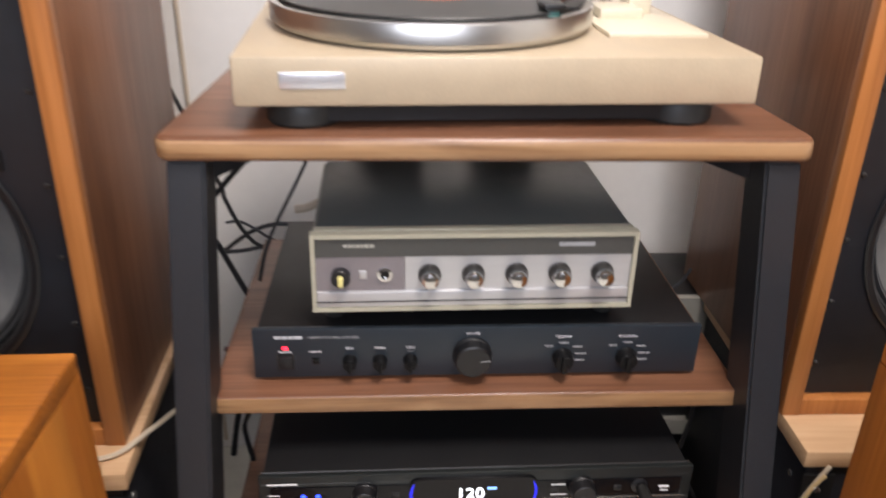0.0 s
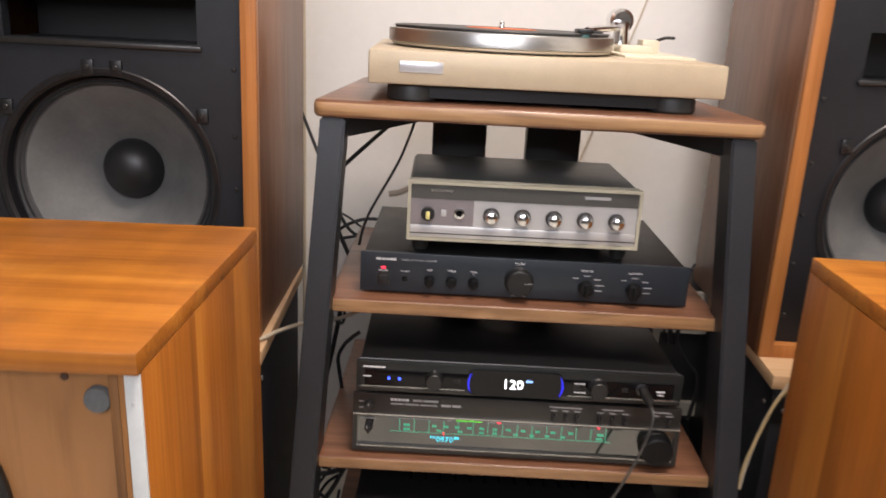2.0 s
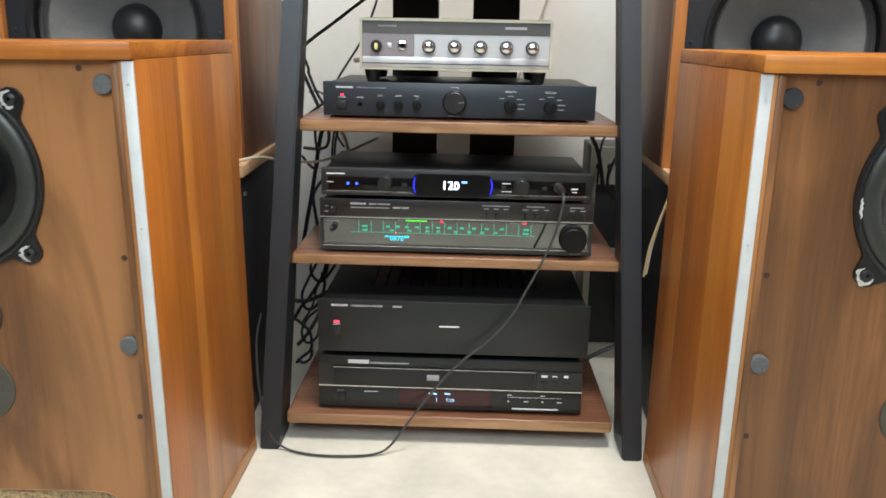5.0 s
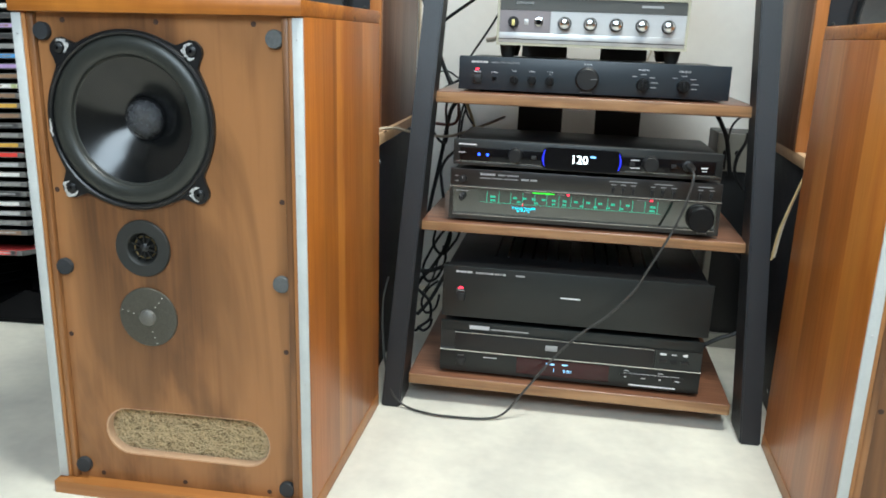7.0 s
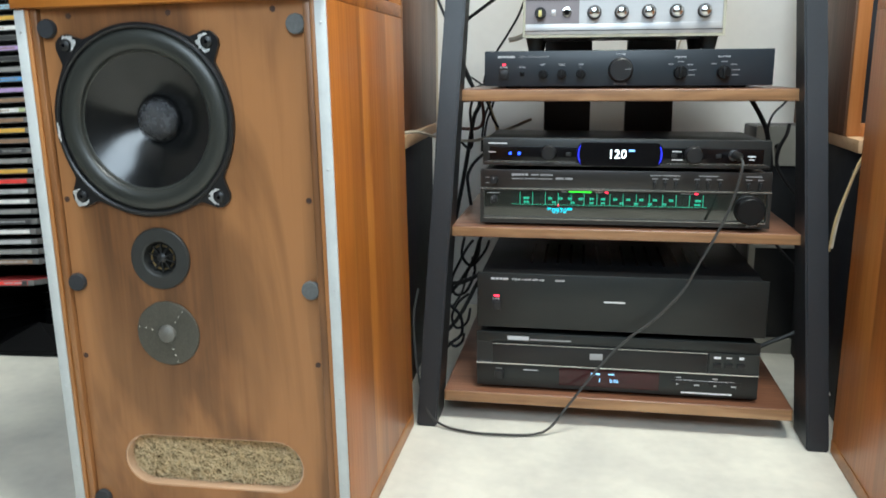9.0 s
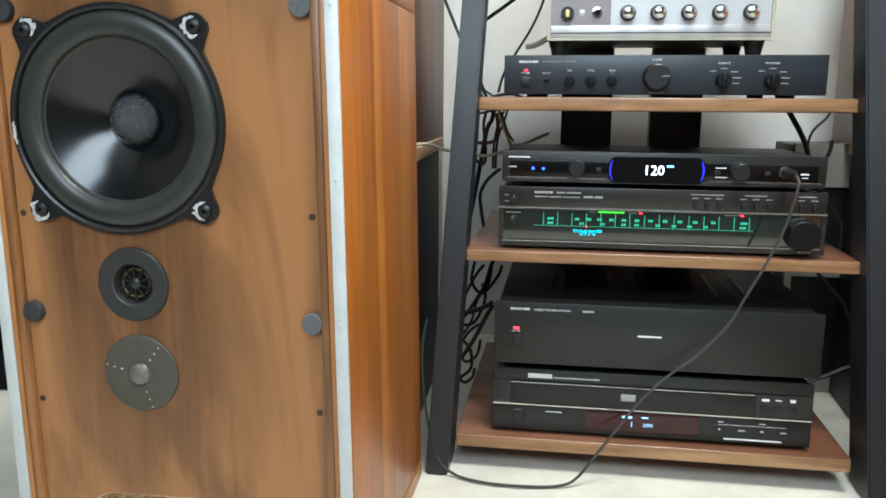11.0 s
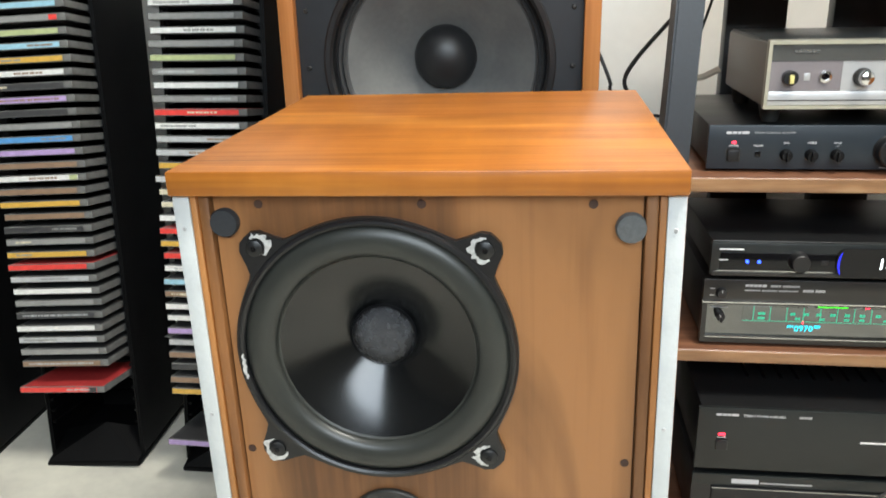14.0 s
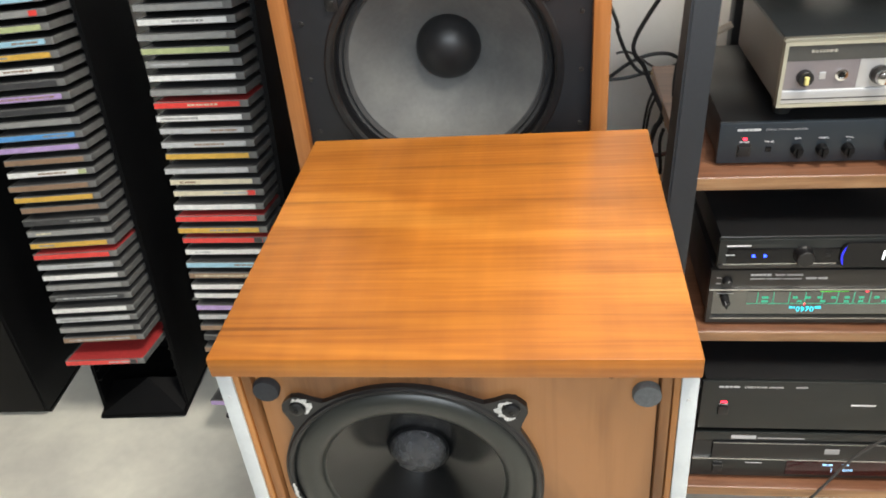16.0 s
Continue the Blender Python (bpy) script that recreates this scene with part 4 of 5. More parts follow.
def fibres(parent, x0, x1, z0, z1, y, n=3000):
    # back layer repeats the straw in its shaded colour
    fibre_layer(parent, x0, x1, z0, z1, y, n, FIBRE_MID, 0.0004, "matted straw fibre behind, coloured as if in shade")
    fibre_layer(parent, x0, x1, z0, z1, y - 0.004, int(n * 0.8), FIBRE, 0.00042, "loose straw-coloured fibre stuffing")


def fibre_layer(parent, x0, x1, z0, z1, y, n, mat, wide, label):
    rnd = random.Random(5)
    bm = bmesh.new()
    for _ in range(n):
        p = Vector((rnd.uniform(x0, x1), y + rnd.uniform(-0.005, 0.004), rnd.uniform(z0, z1)))
        a = rnd.uniform(0, math.pi)
        d = Vector((math.cos(a), rnd.uniform(-0.35, 0.35), math.sin(a) * 0.8)) * rnd.uniform(0.005, 0.015)
        w = Vector((-d.z, 0, d.x)).normalized() * rnd.uniform(0.6 * wide, 1.2 * wide)
        c = Vector((rnd.uniform(-1, 1), rnd.uniform(-1.2, 0.2), rnd.uniform(-1, 1))) * 0.004
        q = [p - d, p + c, p + d]
        lo, hi, to = [bm.verts.new(v - w) for v in q], [bm.verts.new(v + w) for v in q], [bm.verts.new(v - Vector((0, 0.0006, 0))) for v in q]
        for i in range(2):
            bm.faces.new((lo[i], to[i], to[i + 1], lo[i + 1]))
            bm.faces.new((to[i], hi[i], hi[i + 1], to[i + 1]))
    ob = part("port_filling", bm, mat, parent, label)
    tagged(ob, kind="stuff")


def bass_driver(parent, x, z, y, s):
    """Eight-inch unit in a cast frame with four lugs."""
    outer = []
    R = 0.1065
    for i in range(144):
        a = 2 * math.pi * i / 144
        near = min(abs((a - radians(q) + math.pi) % (2 * math.pi) - math.pi) for q in (45, 135, 225, 315))
        lug = 0.0190 * math.exp(-(near / radians(7.4)) ** 4)
        fil = 0.0035 * math.exp(-(near / radians(13.0)) ** 2)
        outer.append((x + (R + lug + fil) * math.cos(a), z + (R + lug + fil) * math.sin(a)))
    fr = part("driver_frame", plate(outer, [ring_pts(x, z, 0.1000, 72)], y - 0.005, y), BASKET, parent, "black cast frame with four lugs and chipped paint")
    part("frame_lip", lt([(0.1058, -0.0048), (0.1045, -0.0068), (0.1025, -0.0072), (0.1008, -0.0060), (0.1000, 0.0)], (x, y, z), "y", 72), BASKET, fr)
    part("surround", lt([(0.0885 + 0.0125 * math.cos(math.pi * k / 18), 0.0008 - 0.0088 * math.sin(math.pi * k / 18)) for k in range(19)] + [(0.0745, 0.0022)], (x, y, z), "y", 80), SURROUND, parent, "dusty rubber surround")
    part("cone", lt([(0.0752, 0.0018), (0.0600, 0.0095), (0.0450, 0.0185), (0.0300, 0.0285), (0.0235, 0.0330)], (x, y, z), "y", 80), CONE_GLOSS, parent, "glossy black doped cone")
    part("cap_ring", lt([(0.0258, 0.0314), (0.0252, 0.0284), (0.0240, 0.0290), (0.0232, 0.0315)], (x, y, z), "y", 56), BASKET, parent)
    part("dust_cap", lt([(0.0238, 0.0310), (0.0228, 0.0262), (0.0196, 0.0215), (0.0146, 0.0180), (0.0078, 0.0160), (0, 0.0154)], (x, y, z), "y", 56), CAP_MESH, parent, "woven dark dust cap")
    rnd = random.Random(3)
    for qa in (45, 135, 225, 315):
        cx, cz = x + 0.118 * math.cos(radians(qa)), z + 0.118 * math.sin(radians(qa))
        sc = part("screw", lt([(0, -0.0085), (0.0035, -0.0085), (0.0062, -0.0070), (0.0065, -0.005), (0, -0.005)], (cx, y, cz), "y", 18), BLACK_METAL, parent)
        part("screw_recess", lt(disc_prof(0.0022, -0.0084, -0.0089, 0.0002), (cx, y, cz), "y", 6), BLACK_GLOSS, sc)
        bm = bmesh.new()
        a0, span, prev = rnd.uniform(0, 6.28), rnd.uniform(2.6, 4.4), None
        for k in range(17):
            a = a0 + span * k / 16
            taper = math.sin(math.pi * (k + 0.6) / 17.2)
            ri = 0.0068 + rnd.uniform(0.0, 0.0014)
            ro = ri + 0.0008 + taper * rnd.uniform(0.0014, 0.0056)
            pair = [bm.verts.new((cx + q * math.cos(a), y - 0.0054, cz + q * math.sin(a))) for q in (ri, ro)]
            if prev:
                bm.faces.new((prev[0], prev[1], pair[1], pair[0]))
            prev = pair
        part("chipped_paint", bm, CHIPPED, parent, "pale chips where paint has flaked")
    bm, prev = bmesh.new(), None
    for k in range(9):
        a = radians(180 + k * 1.5)
        m = 0.1012 + rnd.uniform(-0.0012, 0.0012)
        hw = 0.0005 + 0.0018 * math.sin(math.pi * (k + 0.5) / 9) * rnd.uniform(0.4, 1.0)
        pair = [bm.verts.new((x + q * math.cos(a), y - 0.0089, z + q * math.sin(a))) for q in (m - hw, m + hw)]
        if prev:
            bm.faces.new((prev[0], prev[1], pair[1], pair[0]))
        prev = pair
    part("chipped_paint", bm, CHIPPED, parent)


def monitor(m, s, label):
    """s mirrors the layout of the front: -1 has its units towards -x."""
    sp = thing("monitor_loudspeaker", m, label, "loudspeaker", "pair of teak monitor loudspeakers")
    w, t = SPK_W / 2, 0.018
    part("top_panel", bx(-w, w, 0, SPK_D, SPK_H - t, SPK_H, bevel=0.0015), TEAK_X, sp, "orange teak top with grain across")
    part("bottom_panel", bx(-w - 0.001, w + 0.001, -0.006, SPK_D, 0, 0.022, bevel=0.0015), TAN_PLINTH, sp)
    for q in (-1, 1):
        a, b = sorted((q * w, q * (w - t)))
        part("side_panel", bx(a, b, 0.0085, SPK_D, 0.0222, SPK_H - t - 0.0002, bevel=0.0008), TEAK_Z, sp)
        a, b = sorted((q * (w - 0.0008), q * (w - 0.0128)))
        st = part("edge_strip", bx(a, b, 0.0050, 0.0083, 0.0235, SPK_H - t - 0.0015, bevel=0.0005), WHITE_STRIP, sp, "white fastening strip with small nails")
        for z in (0.085, 0.19, 0.318, 0.453, 0.605):
            part("nail", lt(disc_prof(0.0016, 0.0052, 0.0041, 0.0003), (q * (w - 0.007), 0, z), "y", 10), SILVER_PANEL, st)
        a, b = sorted((q * (w - 0.0131), q * (w - t + 0.0002)))
        part("edge_band", bx(a, b, 0.0062, 0.0083, 0.0235, SPK_H - t - 0.0015, bevel=0.0005), TAN_EDGE, sp)
        a, b = sorted((q * (w - t - 0.0003), q * (w - t - 0.0085)))
        part("inner_fillet", bx(a, b, 0.0075, 0.034, 0.0223, SPK_H - t - 0.0003, bevel=0.0015), WALNUT_FRONT, sp)
    part("back_panel", bx(-w + t + 0.0003, w - t - 0.0003, SPK_D - 0.02, SPK_D - 0.004, 0.0223, SPK_H - t - 0.0003), TEAK_Z, sp)
    by = 0.0135
    iw = w - t - 0.0095
    wx, wz = s * 0.039, 0.506
    tx, tz = s * 0.0357, 0.350
    mx, mz = s * 0.035, 0.260
    px0, px1 = (-0.109, 0.121) if s < 0 else (-0.121, 0.109)
    pz0, pz1 = 0.062, 0.1295
    baf = part("baffle", plate(rect_pts(-iw, iw, 0.0223, SPK_H - t - 0.0003), [ring_pts(wx, wz, 0.0965, 64), ring_pts(tx, tz, 0.0235, 32), stadium(px0, px1, pz0, pz1)], by, by + 0.016), WALNUT_FRONT, sp, "brown walnut veneer baffle")
    bass_driver(sp, wx, wz, by, s)
    # tweeter
    tw = part("tweeter", lt([(0.0360, 0.0), (0.0360, -0.003), (0.0350, -0.0042), (0.0215, -0.0042), (0.0200, -0.0030), (0.0185, 0.004), (0.0165, 0.009)], (tx, by, tz), "y", 48), RUBBER, sp, "round black tweeter plate")
    part("phase_ring", lt([(0.0150, 0.004), (0.0140, 0.0025), (0.0128, 0.004)], (tx, by, tz), "y", 32), material("brass_ring", (0.30, 0.22, 0.10), 0.4, 0.7), tw)
    part("tweeter_well", lt([(0.0185, 0.010), (0.0, 0.012)], (tx, by, tz), "y", 24), BLACK_PLASTIC, tw)
    for i in range(10):
        a = 2 * math.pi * i / 10
        bm = bx(-0.0009, 0.0009, 0.001, 0.0035, 0.003, 0.0165)
        bmesh.ops.transform(bm, matrix=pose(tx, by, tz) @ Matrix.Rotation(a, 4, "Y"), verts=bm.verts)
        part("guard_bar", bm, BLACK_METAL, tw)
    part("tweeter_dome", lt([(0.0065, 0.004), (0.0055, 0.001), (0.003, -0.0008), (0, -0.0013)], (tx, by, tz), "y", 24), DOME_BLACK, tw)
    # super tweeter behind a perforated disc
    st = part("super_tweeter", lt([(0.0388, 0.0), (0.0388, -0.0018), (0.0380, -0.0026), (0.024, -0.0032), (0.0125, -0.0034), (0.0125, -0.003), (0, -0.003)], (mx, by, mz), "y", 56), GRILLE, sp, "round perforated metal tweeter cover")
    part("tweeter_dome", lt([(0.0112, -0.003), (0.0100, -0.0062), (0.006, -0.0085), (0, -0.0092)], (mx, by, mz), "y", 32), material("grey_dome", (0.17, 0.165, 0.15), 0.35, 0.5, 0.3, 700, 0.3), st)
    for a in (52, 165, 288):
        for rr in (0.019, 0.027, 0.035):
            part("rivet", lt([(0.0012, -0.003), (0.0010, -0.0042), (0, -0.0045)], (mx + rr * math.cos(radians(a)), by, mz + rr * math.sin(radians(a))), "y", 8), CHROME, st)
    # port and stuffing
    part("port_rim", plate(stadium(px0 - 0.0002, px1 + 0.0002, pz0 - 0.0002, pz1 + 0.0002), [stadium(px0 + 0.0018, px1 - 0.0018, pz0 + 0.0018, pz1 - 0.0018)], by + 0.0015, by + 0.0155), PORT_EDGE, sp, "raw wood port edge")
    # panel behind the stuffing, coloured as the shade in its gaps
    part("port_shade_panel", bx(px0 - 0.01, px1 + 0.01, by + 0.027, by + 0.033, pz0 - 0.012, pz1 + 0.012), FIBRE_DARK, sp)
    fibres(sp, px0 - 0.004, px1 + 0.004, pz0 - 0.006, pz1 + 0.006, by + 0.024)
    # grille studs and screw holes
    for q in (-1, 1):
        for z in (0.605, 0.317, 0.0385):
            dark = (q < 0 and (s < 0 or z > 0.5)) or z < 0.1
            part("grille_stud", lt([(0, 0), (0.0105, 0), (0.0108, -0.004), (0.0098, -0.0065), (0, -0.007)], (q * 0.1435, by, z + (0.003 if q == s else 0)), "y", 24), STUD_DARK if dark else STUD_GREY, sp)
        for z in (0.418, 0.228):
            part("screw_hole", lt(disc_prof(0.0033, 0.001, -0.0006, 0.0002), (q * 0.146, by, z), "y", 12), HOLE_DARK, sp)
    for x in (-0.118, 0.0, 0.118):
        for z in (0.621, 0.030):
            part("screw_hole", lt(disc_prof(0.0033, 0.001, -0.0006, 0.0002), (x, by, z), "y", 12), HOLE_DARK, sp)
    return sp


monitor(pose(-0.4965, -0.4925, -0.002, 0, -0.8, -0.2), -1, "orange teak monitor loudspeaker with an exposed walnut front and no grille")
monitor(pose(0.486, -0.495, 0, 0, 0, -1.0), 1, "orange teak monitor loudspeaker with an exposed front, beside the rack")


# ---- tall loudspeakers on boxes ----
BOX_H = 0.452
BIG_W, BIG_D, BIG_H = 0.396, 0.34, 0.98


def tall_speaker(m, label):
    sp = thing("tall_loudspeaker", m, label, "loudspeaker", "pair of large walnut loudspeakers")
    w, t = BIG_W / 2, 0.020
    for q in (-1, 1):
        a, b = sorted((q * w, q * (w - t)))
        part("side_panel", bx(a, b, 0.012, BIG_D, 0, BIG_H, bevel=0.001), WALNUT_SIDE, sp, "brown walnut side panel")
        part("front_lipping", bx(a, b, -0.004, 0.0118, 0, BIG_H, bevel=0.0015), OAK_EDGE, sp, "orange wood front edge")
    for z0, z1 in ((0, t), (BIG_H - t, BIG_H)):
        part("end_panel", bx(-w + t, w - t, 0.012, BIG_D, z0, z1), WALNUT_SIDE, sp)
        part("front_lipping", bx(-w + t, w - t, -0.003, 0.0118, z0, z1, bevel=0.0015), OAK_EDGE, sp)
    part("back_panel", bx(-w + t, w - t, BIG_D - 0.02, BIG_D - 0.003, t, BIG_H - t), WALNUT_SIDE, sp)
    by, iw = 0.010, w - t
    wz = 0.209
    part("baffle", plate(rect_pts(-iw, iw, t, BIG_H - t), [ring_pts(0, wz, 0.136, 72), rect_pts(-0.121, 0.121, 0.388, 0.446), rect_pts(-0.06, 0.06, 0.475, 0.53)], by, by + 0.018), BAFFLE_BLACK, sp, "scuffed black painted baffle")
    part("woofer_frame", lt([(0.1358, 0.0), (0.1445, 0.0), (0.1460, -0.0025), (0.1440, -0.0040), (0.1385, -0.0035), (0.1352, 0.0), (0.1352, 0.018), (0.1310, 0.020)], (0, by, wz), "y", 88), BASKET, sp)
    part("surround", lt([(0.134, 0.021), (0.1310, 0.015), (0.1280, 0.021), (0.1252, 0.016), (0.1225, 0.022), (0.120, 0.023)], (0, by, wz), "y", 88), FOAM_ROLL, sp, "dark pleated cloth surround")
    part("cone", lt([(0.1205, 0.0225), (0.105, 0.036), (0.080, 0.057), (0.055, 0.078), (0.038, 0.091)], (0, by, wz), "y", 88), PAPER_CONE, sp, "grey paper cone")
    part("dust_cap", lt([(0.0425, 0.088), (0.0415, 0.080), (0.0365, 0.069), (0.0280, 0.060), (0.0155, 0.0545), (0, 0.053)], (0, by, wz), "y", 56), DOME_BLACK, sp, "black domed dust cap")
    for x0, x1, z0, z1, dy in ((-0.121, 0.121, 0.388, 0.446, 0.10), (-0.06, 0.06, 0.475, 0.53, 0.06)):
        part("horn_back", bx(x0 - 0.004, x1 + 0.004, by + dy, by + dy + 0.006, z0 - 0.004, z1 + 0.004), BLACK_PLASTIC, sp)
        part("horn_wall", bx(x0 - 0.004, x1 + 0.004, by + 0.018, by + dy, z0 - 0.004, z0), BLACK_PLASTIC, sp)
        part("horn_wall", bx(x0 - 0.004, x1 + 0.004, by + 0.018, by + dy, z1, z1 + 0.004), BLACK_PLASTIC, sp)
        part("horn_lip", bx(x0 - 0.006, x1 + 0.006, by - 0.005, by - 0.0002, z0 - 0.008, z0 - 0.001, bevel=0.0015), GREY_METAL, sp)
    for x, z in ((-0.125, 0.300), (0.125, 0.300), (-0.018, 0.355), (0.018, 0.355)):
        cl = part("woofer_clamp", bx(x - 0.008, x + 0.008, by - 0.005, by + 0.001, z - 0.010, z + 0.010, bevel=0.002), BLACK_METAL, sp)
        part("bolt", lt(disc_prof(0.0035, -0.005, -0.0070, 0.0008), (x, by, z), "y", 10), GREY_METAL, cl)
    for q in (-1, 1):
        for z in (0.06, 0.135, 0.205, 0.275, 0.36, 0.55, 0.7):
            part("screw", lt([(0, -0.0022), (0.0022, -0.0018), (0.0032, 0.0), (0, 0.0)], (q * (iw - 0.012), by, z), "y", 10), GREY_METAL, sp)
    return sp


BXL, BYL, BXR, BYR = -0.5535, 0.0, 0.538, 0.030
tall_speaker(pose(BXL, BYL, BOX_H, 0, 0, 0.8), "tall walnut loudspeaker with a large grey woofer, on a box")
tall_speaker(pose(BXR, BYR, BOX_H, 0, 0, -0.8), "tall walnut loudspeaker with a scuffed black front, on a box")


def stand_box(m, label):
    b = thing("equipment_box", m, label, "box", "boxes under the tall loudspeakers")
    part("body", bx(-0.205, 0.205, 0.006, 0.36, 0, BOX_H - 0.0205, bevel=0.004), TOLEX, b)
    part("lid_board", bx(-0.212, 0.212, 0, 0.37, BOX_H - 0.020, BOX_H, bevel=0.0015), PLY, b, "pale plywood lid board")
    for q in (-1, 1):
        for z in (0.04, 0.40):
            c = part("corner_plate", bx(q * 0.19 - 0.017, q * 0.19 + 0.017, 0.003, 0.0058, z - 0.02, z + 0.02, bevel=0.001), BLACK_METAL, b)
            part("rivet", lt(disc_prof(0.004, 0.003, 0.001, 0.0006), (q * 0.19, 0, z), "y", 10), BRIGHT_LINE, c)
            part("side_rivet", lt(disc_prof(0.004, 0, q * 0.003, 0.0006), (q * 0.205, 0.03, z), "x", 10), BRIGHT_LINE, b)
    return b


stand_box(pose(-0.556, -0.052, 0, 0, 0, 2), "black covered box with a pale plywood lid")
stand_box(pose(0.552, -0.040, 0, 0, 0, -2), "black covered box with a pale plywood top board")


# ---- disc towers ----
LEAN_BACK = 9.0
TOWER_TOP = 0.86


def leaning_wall(x0, x1, y0, y1, top):
    """An upright of a tower that leans back, cut level at the floor."""
    k = math.tan(radians(LEAN_BACK))
    return prism(bmesh.new(), [(x0, y0, 0.009 + y0 * k), (x1, y0, 0.009 + y0 * k), (x1, y1, 0.009 + y1 * k), (x0, y1, 0.009 + y1 * k)],
                 [(x0, y0, top), (x1, y0, top), (x1, y1, top), (x0, y1, top)])


def disc_tower(m, label):
    """m stands level on the floor; all but the foot leans back."""
    tw = thing("disc_tower", m, label, "disc rack", "black disc towers")
    level = Matrix.Rotation(radians(LEAN_BACK), 4, "X")
    bm = prism(bmesh.new(), [(-0.082, -0.012, 0), (0.082, -0.012, 0), (0.082, 0.248, 0), (-0.082, 0.248, 0)],
               [(-0.080, -0.010, 0.009), (0.080, -0.010, 0.009), (0.080, 0.248, 0.009), (-0.080, 0.248, 0.009)])
    bmesh.ops.transform(bm, matrix=level, verts=bm.verts)
    part("base", bm, TOWER_BLACK, tw)
    bm = bmesh.new()
    fl, frr, bl, br = bm.verts.new((-0.079, -0.008, 0.009)), bm.verts.new((0.079, -0.008, 0.009)), bm.verts.new((-0.076, 0.060, 0.030)), bm.verts.new((0.076, 0.060, 0.030))
    apex = bm.verts.new((0.012, 0.034, 0.058))
    for f in ((fl, frr, apex), (fl, apex, bl), (frr, br, apex), (apex, br, bl)):
        bm.faces.new(f)
    bmesh.ops.transform(bm, matrix=level, verts=bm.verts)
    part("plinth_front", bm, TOWER_BLACK, tw)
    for q in (-1, 1):
        a, b = sorted((q * 0.0820, q * 0.0755))
        part("side_wall", leaning_wall(a, b, 0.006, 0.180, TOWER_TOP), TOWER_BLACK, tw)
        a, b = sorted((q * 0.0755, q * 0.0700))
        z = 0.0665
        while z < TOWER_TOP - 0.02:
            part("ledge", bx(a, b, 0.012, 0.168, z, z + 0.0035), TOWER_BLACK, tw)
            z += 0.0195
    for k in range(6):
        part("back_rib", bx(-0.0700, 0.0700, 0.158, 0.1718, 0.0665 + 0.0195 * k, 0.0700 + 0.0195 * k), TOWER_BLACK, tw)
    part("back_wall", leaning_wall(-0.0755, 0.0755, 0.172, 0.180, TOWER_TOP), TOWER_BLACK, tw)
    part("top_cap", bx(-0.084, 0.084, 0.002, 0.184, TOWER_TOP, TOWER_TOP + 0.012, bevel=0.003), TOWER_BLACK, tw)
    return tw


SPINES = [("white", (0.72, 0.72, 0.69)), ("grey", (0.27, 0.27, 0.26)), ("black", (0.05, 0.05, 0.052)), ("cream", (0.62, 0.57, 0.42)), ("red", (0.72, 0.06, 0.05)),
          ("blue", (0.10, 0.30, 0.60)), ("lilac", (0.42, 0.30, 0.55)), ("yellow", (0.62, 0.38, 0.07)), ("sky blue", (0.33, 0.55, 0.66)), ("brown", (0.26, 0.17, 0.11)), ("olive", (0.42, 0.47, 0.24)), ("silver", (0.45, 0.46, 0.46)), ("maroon", (0.50, 0.05, 0.05))]
SPINE_MATS = {n: material("spine_" + n.replace(" ", "_"), c, 0.3, 0.0, 0.3, 260, spec=0.6, stretch=(0.5, 1, 1)) for n, c in SPINES}
case_mesh = finish(bx(-0.071, 0.071, 0, 0.125, 0, 0.0102, bevel=0.0006, seg=1), "case", CD_CLEAR)
spine_mesh = finish(bx(-0.0700, 0.0580, -0.0006, 0.0008, 0.0013, 0.0089), "spine", SPINE_MATS["white"])
sleeve_mesh = finish(bx(-0.0665, 0.069, 0.0012, 0.121, 0.0102, 0.0106), "sleeve", SPINE_MATS["white"])


def title_mesh(spans):
    """Unreadable printing on a spine, as small bars."""
    bm = bmesh.new()
    for x0, x1, z0, z1 in spans:
        box(bm, x0, x1, -0.00075, -0.0004, z0, z1)
    return finish(bm, "title", SPINE_MATS["black"])


def word_row(seed, x0, x1):
    r, x, spans = random.Random(seed), x0, []
    while x < x1:
        w = r.uniform(0.0012, 0.0045)
        spans.append((x, x + w, 0.0036, 0.0066))
        x += w + r.choice((0.0006, 0.0006, 0.002))
    return spans


PALE = ("white", "cream", "sky blue", "yellow", "silver", "olive", "lilac")
title_rnd = random.Random(3)
title_meshes = [title_mesh(word_row(i, a, b)) for i, (a, b) in enumerate(((-0.055, -0.030), (-0.062, -0.010), (-0.020, 0.022), (-0.060, 0.045), (0.008, 0.048)))] + [title_mesh([(0.0450, 0.0575, 0.0014, 0.0088)])]


